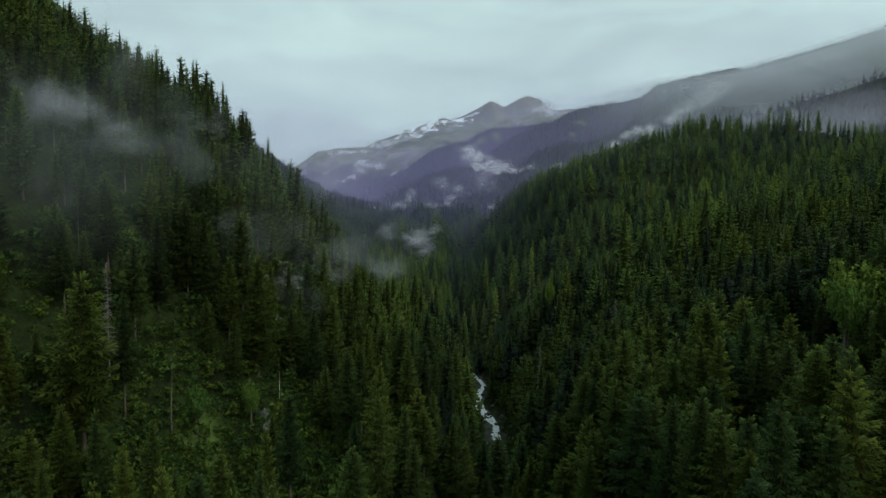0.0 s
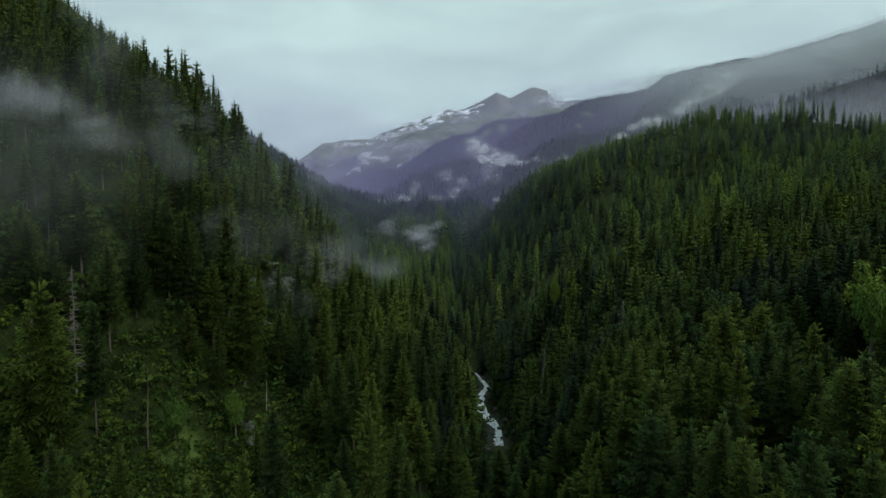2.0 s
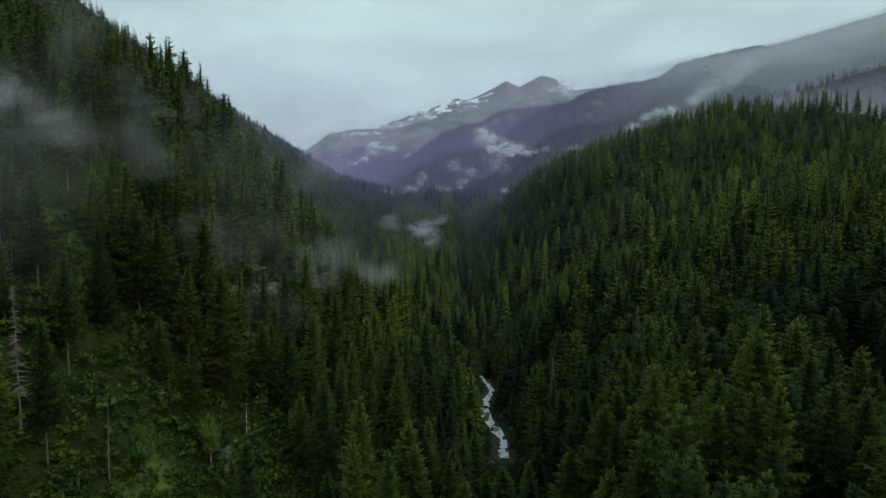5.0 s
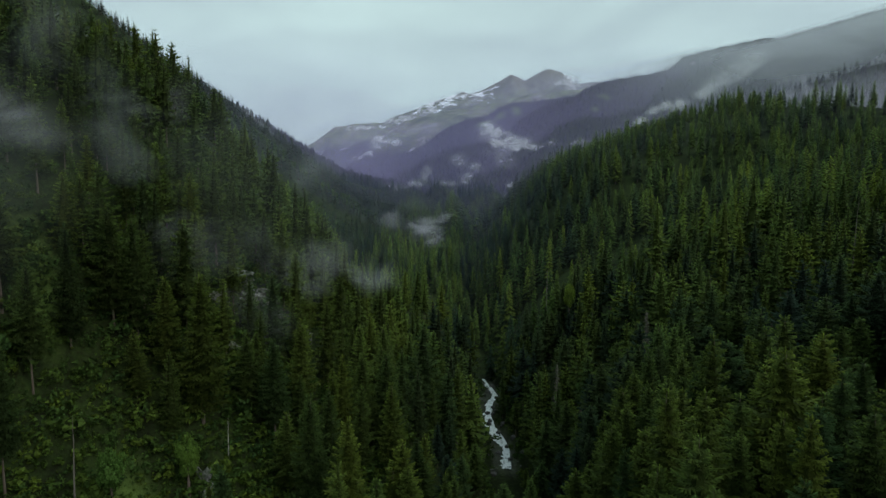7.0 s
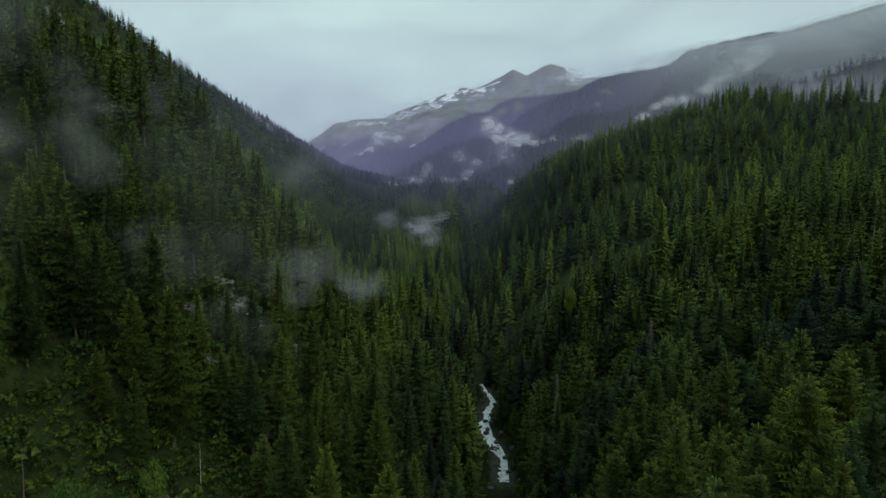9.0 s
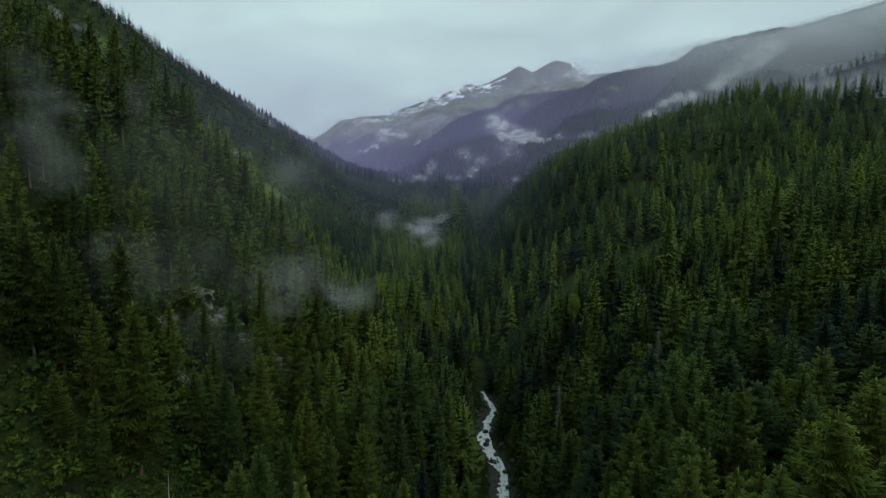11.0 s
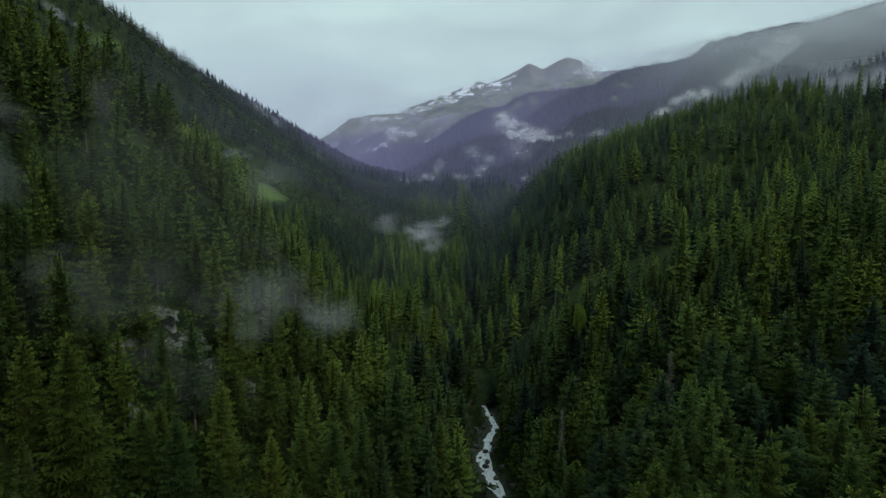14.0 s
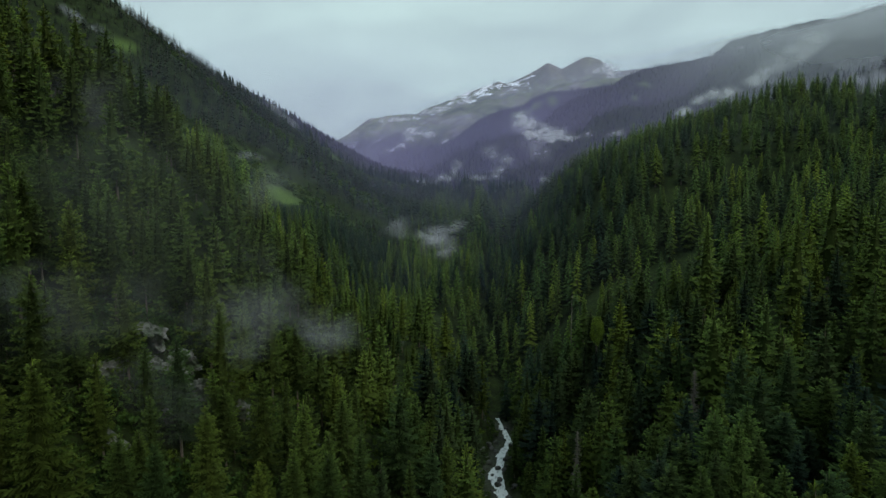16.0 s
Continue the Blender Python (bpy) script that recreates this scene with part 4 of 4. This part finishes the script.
def mist_bank(x, y, z, wide, high, deep, turn, mat, label, layers=3, seed=0):
    """A drifting bank built of billowing layers one behind the other."""
    r = np.random.RandomState(seed + 100)
    V, F, B, base = [], [], [], 0
    nu, nv = 15, 11
    for k in range(layers):
        u, v = np.meshgrid(np.linspace(-1, 1, nu), np.linspace(-1, 1, nv), indexing="ij")
        rim = np.clip(1 - u * u - v * v, 0, 1) ** 1.9
        grow = r.uniform(0.75, 1.0, 2)
        dx, dz = r.uniform(-0.18, 0.18, 2)
        px, pz = (u * grow[0] + dx) * wide, (v * grow[1] + dz) * high
        py = (k - (layers - 1) / 2) * deep + deep * 0.8 * smooth_noise(px + 90 * k, pz, wide * 0.5, k) + 0.35 * deep * (1 - rim)
        c, s = math.cos(radians(turn)), math.sin(radians(turn))
        V.append(np.stack([x + px * c - pz * s, y + py, z + px * s + pz * c], -1).reshape(-1, 3))
        i, j = np.meshgrid(np.arange(nu - 1), np.arange(nv - 1), indexing="ij")
        q = (i * nv + j).ravel() + base
        F.append(np.stack([q, q + 1, q + nv + 1, q + nv], 1))
        B.append(rim.ravel())
        base += nu * nv
    me = mesh_from("mist", np.vstack(V), np.vstack(F), [mat], smooth=True, fields={"body": np.concatenate(B)})
    return tagged(new("mist", me), label, "mist", kind="stuff")


near_mist = mist_material("thin_mist", (0.92, 0.89, 1.0), 0.25, 15, 0.75)
soft_mist = mist_material("soft_mist", (0.9, 0.91, 0.96), 0.135, 13, 0.8)
faint_mist = mist_material("faint_mist", (0.88, 0.92, 0.92), 0.1, 17, 0.85)
small_cloud = mist_material("valley_mist", (0.9, 0.88, 0.98), 0.2, 12, 0.55)
valley_cloud = mist_material("low_mist", (0.93, 0.92, 1.0), 0.5, 24, 0.8)
far_cloud = mist_material("hanging_cloud", (0.96, 0.95, 1.0), 0.8, 34, 0.8)
ridge_cloud = mist_material("ridge_cloud", (0.94, 0.94, 0.98), 0.8, 45, 0.7)

ridge_wisp = mist_material("ridge_wisp", (0.86, 0.84, 0.95), 0.36, 40, 0.8)
upper_cloud = mist_material("upper_cloud", (0.96, 0.96, 1.0), 0.42, 150, 0)
slope_haze_sheet = mist_material("slope_haze_sheet", (0.78, 0.75, 0.9), 0.5, 120, 0.2)
veil_mist = mist_material("veil_of_mist", (0.86, 0.93, 0.88), 0.045, 40, 0.4)

WISP = "wisp of pale mist drifting in front of the spruces"
mist_bank(-103, 190, 27, 44, 12, 4, -22, near_mist, WISP, 3, 1)
mist_bank(-110, 183, 2, 32, 13, 4, -5, faint_mist, WISP, 3, 2)
mist_bank(-98, 215, 48, 18, 30, 5, 12, faint_mist, WISP, 2, 3)
mist_bank(-78, 214, 20, 20, 32, 5, 10, faint_mist, WISP, 2, 4)
mist_bank(-98, 285, 40, 36, 24, 6, -35, faint_mist, WISP, 3, 5)
mist_bank(-62, 210, -14, 34, 18, 5, 0, faint_mist, WISP, 2, 6)
mist_bank(-35, 246, -18, 24, 19, 5, 10, soft_mist, WISP, 3, 7)
mist_bank(-15, 252, -23, 17, 11, 4, 15, soft_mist, WISP, 3, 8)
mist_bank(-55, 225, -34, 28, 20, 5, 0, faint_mist, WISP, 2, 9)
mist_bank(-44, 300, 10, 20, 18, 5, -30, faint_mist, WISP, 2, 10)
mist_bank(-95, 175, 22, 75, 46, 8, -10, veil_mist, "thin mist in front of the steep wooded slope", 2, 30)
mist_bank(-45, 225, 5, 60, 50, 8, -20, veil_mist, "thin mist in front of the steep wooded slope", 2, 31)
mist_bank(-88, 150, 14, 52, 46, 8, -15, veil_mist, "thin mist in front of the steep wooded slope", 3, 32)


def cloud(y, puffs, deep, mat, label, layers=2, seed=0):
    """A ragged cloud gathered from puffs (east, up, half width, half height, turn) that drift at about one distance."""
    r = np.random.RandomState(seed + 500)
    V, F, B, base = [], [], [], 0
    nu, nv = 11, 9
    u, v = np.meshgrid(np.linspace(-1, 1, nu), np.linspace(-1, 1, nv), indexing="ij")
    i, j = np.meshgrid(np.arange(nu - 1), np.arange(nv - 1), indexing="ij")
    for x, z, wide, high, turn in puffs:
        for k in range(layers):
            rim = np.clip(1 - u * u - v * v, 0, 1) ** 2.2
            dx, dz = r.uniform(-0.25, 0.25, 2)
            grow = r.uniform(1.5, 2.1)
            px, pz = (u * grow + dx) * wide, (v * grow + dz) * high
            c, s = math.cos(radians(turn)), math.sin(radians(turn))
            py = r.uniform(-1, 1) * deep + 0.4 * deep * smooth_noise(px + 37 * k, pz, wide * 0.7, k)
            V.append(np.stack([x + px * c - pz * s, y + py, z + px * s + pz * c], -1).reshape(-1, 3))
            q = (i * nv + j).ravel() + base
            F.append(np.stack([q, q + 1, q + nv + 1, q + nv], 1))
            B.append(rim.ravel())
            base += nu * nv
    me = mesh_from("mist", np.vstack(V), np.vstack(F), [mat], smooth=True, fields={"body": np.concatenate(B)})
    return tagged(new("mist", me), label, "mist", kind="stuff")


cloud(498, [(-3, -28, 12, 10, 0), (-7, -25, 9, 8, 0), (1, -33, 8, 7, -30), (-28, -22, 8, 6, 30), (10, -19, 6, 4, 10)], 5, small_cloud,
      "small patch of mist above the valley trees", 3, 1)
cloud(1500, [(-93, -15, 33, 13, 0), (-121, -29, 19, 10, 0), (-24, 27, 14, 11, 40), (-32, 12, 11, 9, 0), (21, 1, 22, 8, 0), (69, 16, 17, 10, 0), (84, 35, 15, 10, 0),
             (64, 0, 19, 6, 0), (-51, 0, 17, 8, 0), (170, -7, 20, 8, 5)], 18, valley_cloud, "low mist lying in the upper valley", 2, 2)
cloud(1860, [(137, 149, 22, 22, 0), (160, 134, 35, 22, -35), (199, 113, 51, 26, -25), (254, 101, 55, 21, -8), (317, 102, 42, 16, 10), (379, 105, 39, 11, 15),
             (418, 113, 23, 10, 20)], 20, far_cloud, "white cloud hanging on the wooded mountainside", 2, 3)
cloud(1870, [(168, 87, 42, 22, 0), (192, 56, 29, 19, 0), (294, 76, 32, 13, 0), (60, 60, 26, 20, 0)], 20, valley_cloud, "ragged fringe of mist on the wooded mountainside", 1, 4)
cloud(2900, [(-254, 190, 61, 25, 0), (-284, 158, 36, 36, 60), (-305, 126, 25, 25, 0), (-342, 116, 41, 10, 25), (-393, 101, 20, 8, 25), (-199, 170, 28, 18, 0), (-130, 145, 23, 10, 25)], 30,
      far_cloud, "white cloud hanging below the snow ridge", 2, 5)
cloud(3850, [(-511, 312, 150, 20, 3), (-211, 373, 143, 27, 12), (-45, 417, 81, 20, 15), (206, 406, 61, 17, -15), (760, 567, 83, 69, -30), (889, 509, 84, 49, 0)], 40,
      far_cloud, "pale cloud resting on the snow ridge", 2, 6)
cloud(800, [(273, 94, 10, 6, 20), (286, 93, 10, 7, 25), (306, 107, 21, 14, 30), (325, 115, 23, 16, 35), (344, 125, 23, 14, 35), (360, 134, 23, 13, 30), (258, 89, 10, 5, 10),
            (239, 76, 10, 5, 0)], 10, ridge_cloud, "cloud rising behind the wooded ridge", 2, 7)
cloud(720, [(385, 97, 21, 8, 0), (374, 95, 10, 7, 0), (391, 109, 7, 10, 0), (419, 89, 22, 10, 0), (430, 101, 12, 12, 0)], 10, ridge_wisp,
      "cloud brushing the crest of the wooded ridge", 2, 8)
CREST_WISP = "wisp of mist trailing from the western mountain crest"
cloud(940, [(-409, 182, 19, 6, -35), (-395, 172, 14, 5, -35)], 8, ridge_wisp, CREST_WISP, 2, 9)
cloud(1060, [(-420, 166, 29, 8, -38), (-402, 152, 18, 6, -38)], 8, ridge_wisp, CREST_WISP, 2, 10)
cloud(1450, [(-406, 142, 33, 9, -38), (-380, 122, 26, 7, -38)], 10, ridge_wisp, CREST_WISP, 2, 11)
cloud(850, [(-450, 197, 28, 6, -35), (-428, 182, 16, 5, -35)], 8, ridge_wisp, "thin streak of mist high on the western slope", 2, 12)
cloud(700, [(-197, 31, 10, 5, -10), (-188, 28, 7, 4, -10)], 5, small_cloud, "scrap of mist above the green scrub", 2, 13)


def crest_mist(crest, west, full, mat, label):
    """Curtains of cloud that hang one before the other below a crest, thinning out downhill."""
    px, py, pz = np.array([p for p in crest if p[0] >= west], float).T
    along, down = np.linspace(px[0], px[-1], 60), np.linspace(0, 1, 14)
    A, D = np.meshgrid(along, down, indexing="ij")
    V, F, B, n = [], [], [], len(down)
    i, j = np.meshgrid(np.arange(len(along) - 1), np.arange(n - 1), indexing="ij")
    for k, (before, tall) in enumerate(((150, 95), (300, 150), (470, 200), (660, 230))):
        x, y = A - 0.6 * before + 30 * smooth_noise(A, D * 60, 90, k), np.interp(A, px, py) - 0.8 * before
        z = np.interp(A, px, pz) + 4 - 0.205 * before - tall * D
        V.append(np.stack([x, y, z], -1).reshape(-1, 3))
        q = (i * n + j).ravel() + k * A.size
        F.append(np.stack([q, q + 1, q + n + 1, q + n], 1))
        B.append((step(0, 0.1, D) * (1 - D) ** 0.9 * step(west, full, A)).ravel())
    me = mesh_from("mist", np.vstack(V), np.vstack(F), [mat], smooth=True, fields={"body": np.concatenate(B)})
    return tagged(new("mist", me), label, "mist", kind="stuff")


crest_mist(PURPLE_RIDGE, 660, 1180, upper_cloud, "cloud brushing the upper mountainside")
# Violet see-through sheets added to pale the ridge as haze would.
mist_bank(570, 800, 118, 390, 84, 18, 10, slope_haze_sheet, "violet see-through sheets standing in for haze in front of the wooded ridge", 2, 33)


def haze_sheet(distance, top, mat, label):
    """A tinted see-through sheet across the whole valley, thinning upwards, that stands in for damp air."""
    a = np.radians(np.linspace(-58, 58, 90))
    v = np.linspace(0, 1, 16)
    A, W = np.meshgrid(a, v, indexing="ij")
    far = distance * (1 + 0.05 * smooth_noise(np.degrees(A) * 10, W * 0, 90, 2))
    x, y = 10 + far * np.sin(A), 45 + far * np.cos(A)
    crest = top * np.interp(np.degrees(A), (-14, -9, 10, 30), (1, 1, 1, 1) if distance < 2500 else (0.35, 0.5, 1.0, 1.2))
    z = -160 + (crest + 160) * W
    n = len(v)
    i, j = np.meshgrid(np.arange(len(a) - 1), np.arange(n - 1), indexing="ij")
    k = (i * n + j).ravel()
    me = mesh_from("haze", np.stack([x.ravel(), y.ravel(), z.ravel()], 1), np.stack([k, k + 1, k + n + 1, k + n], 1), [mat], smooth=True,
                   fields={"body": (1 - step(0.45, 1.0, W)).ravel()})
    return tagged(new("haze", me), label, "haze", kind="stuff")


HAZE = "thin blue-violet see-through sheet standing in for haze across the valley"
# Tinted sheets, one behind another, put the haze of distance over the mountains.
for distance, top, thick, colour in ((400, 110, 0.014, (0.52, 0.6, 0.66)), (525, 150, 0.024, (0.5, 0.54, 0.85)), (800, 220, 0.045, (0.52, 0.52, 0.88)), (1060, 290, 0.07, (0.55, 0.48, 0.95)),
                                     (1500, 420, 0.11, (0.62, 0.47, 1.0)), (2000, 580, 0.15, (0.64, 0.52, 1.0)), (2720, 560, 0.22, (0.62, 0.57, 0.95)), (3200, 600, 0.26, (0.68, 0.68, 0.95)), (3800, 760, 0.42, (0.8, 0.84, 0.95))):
    haze_sheet(distance, top, mist_material("blue_haze_sheet", colour, thick, 300, 0), HAZE)
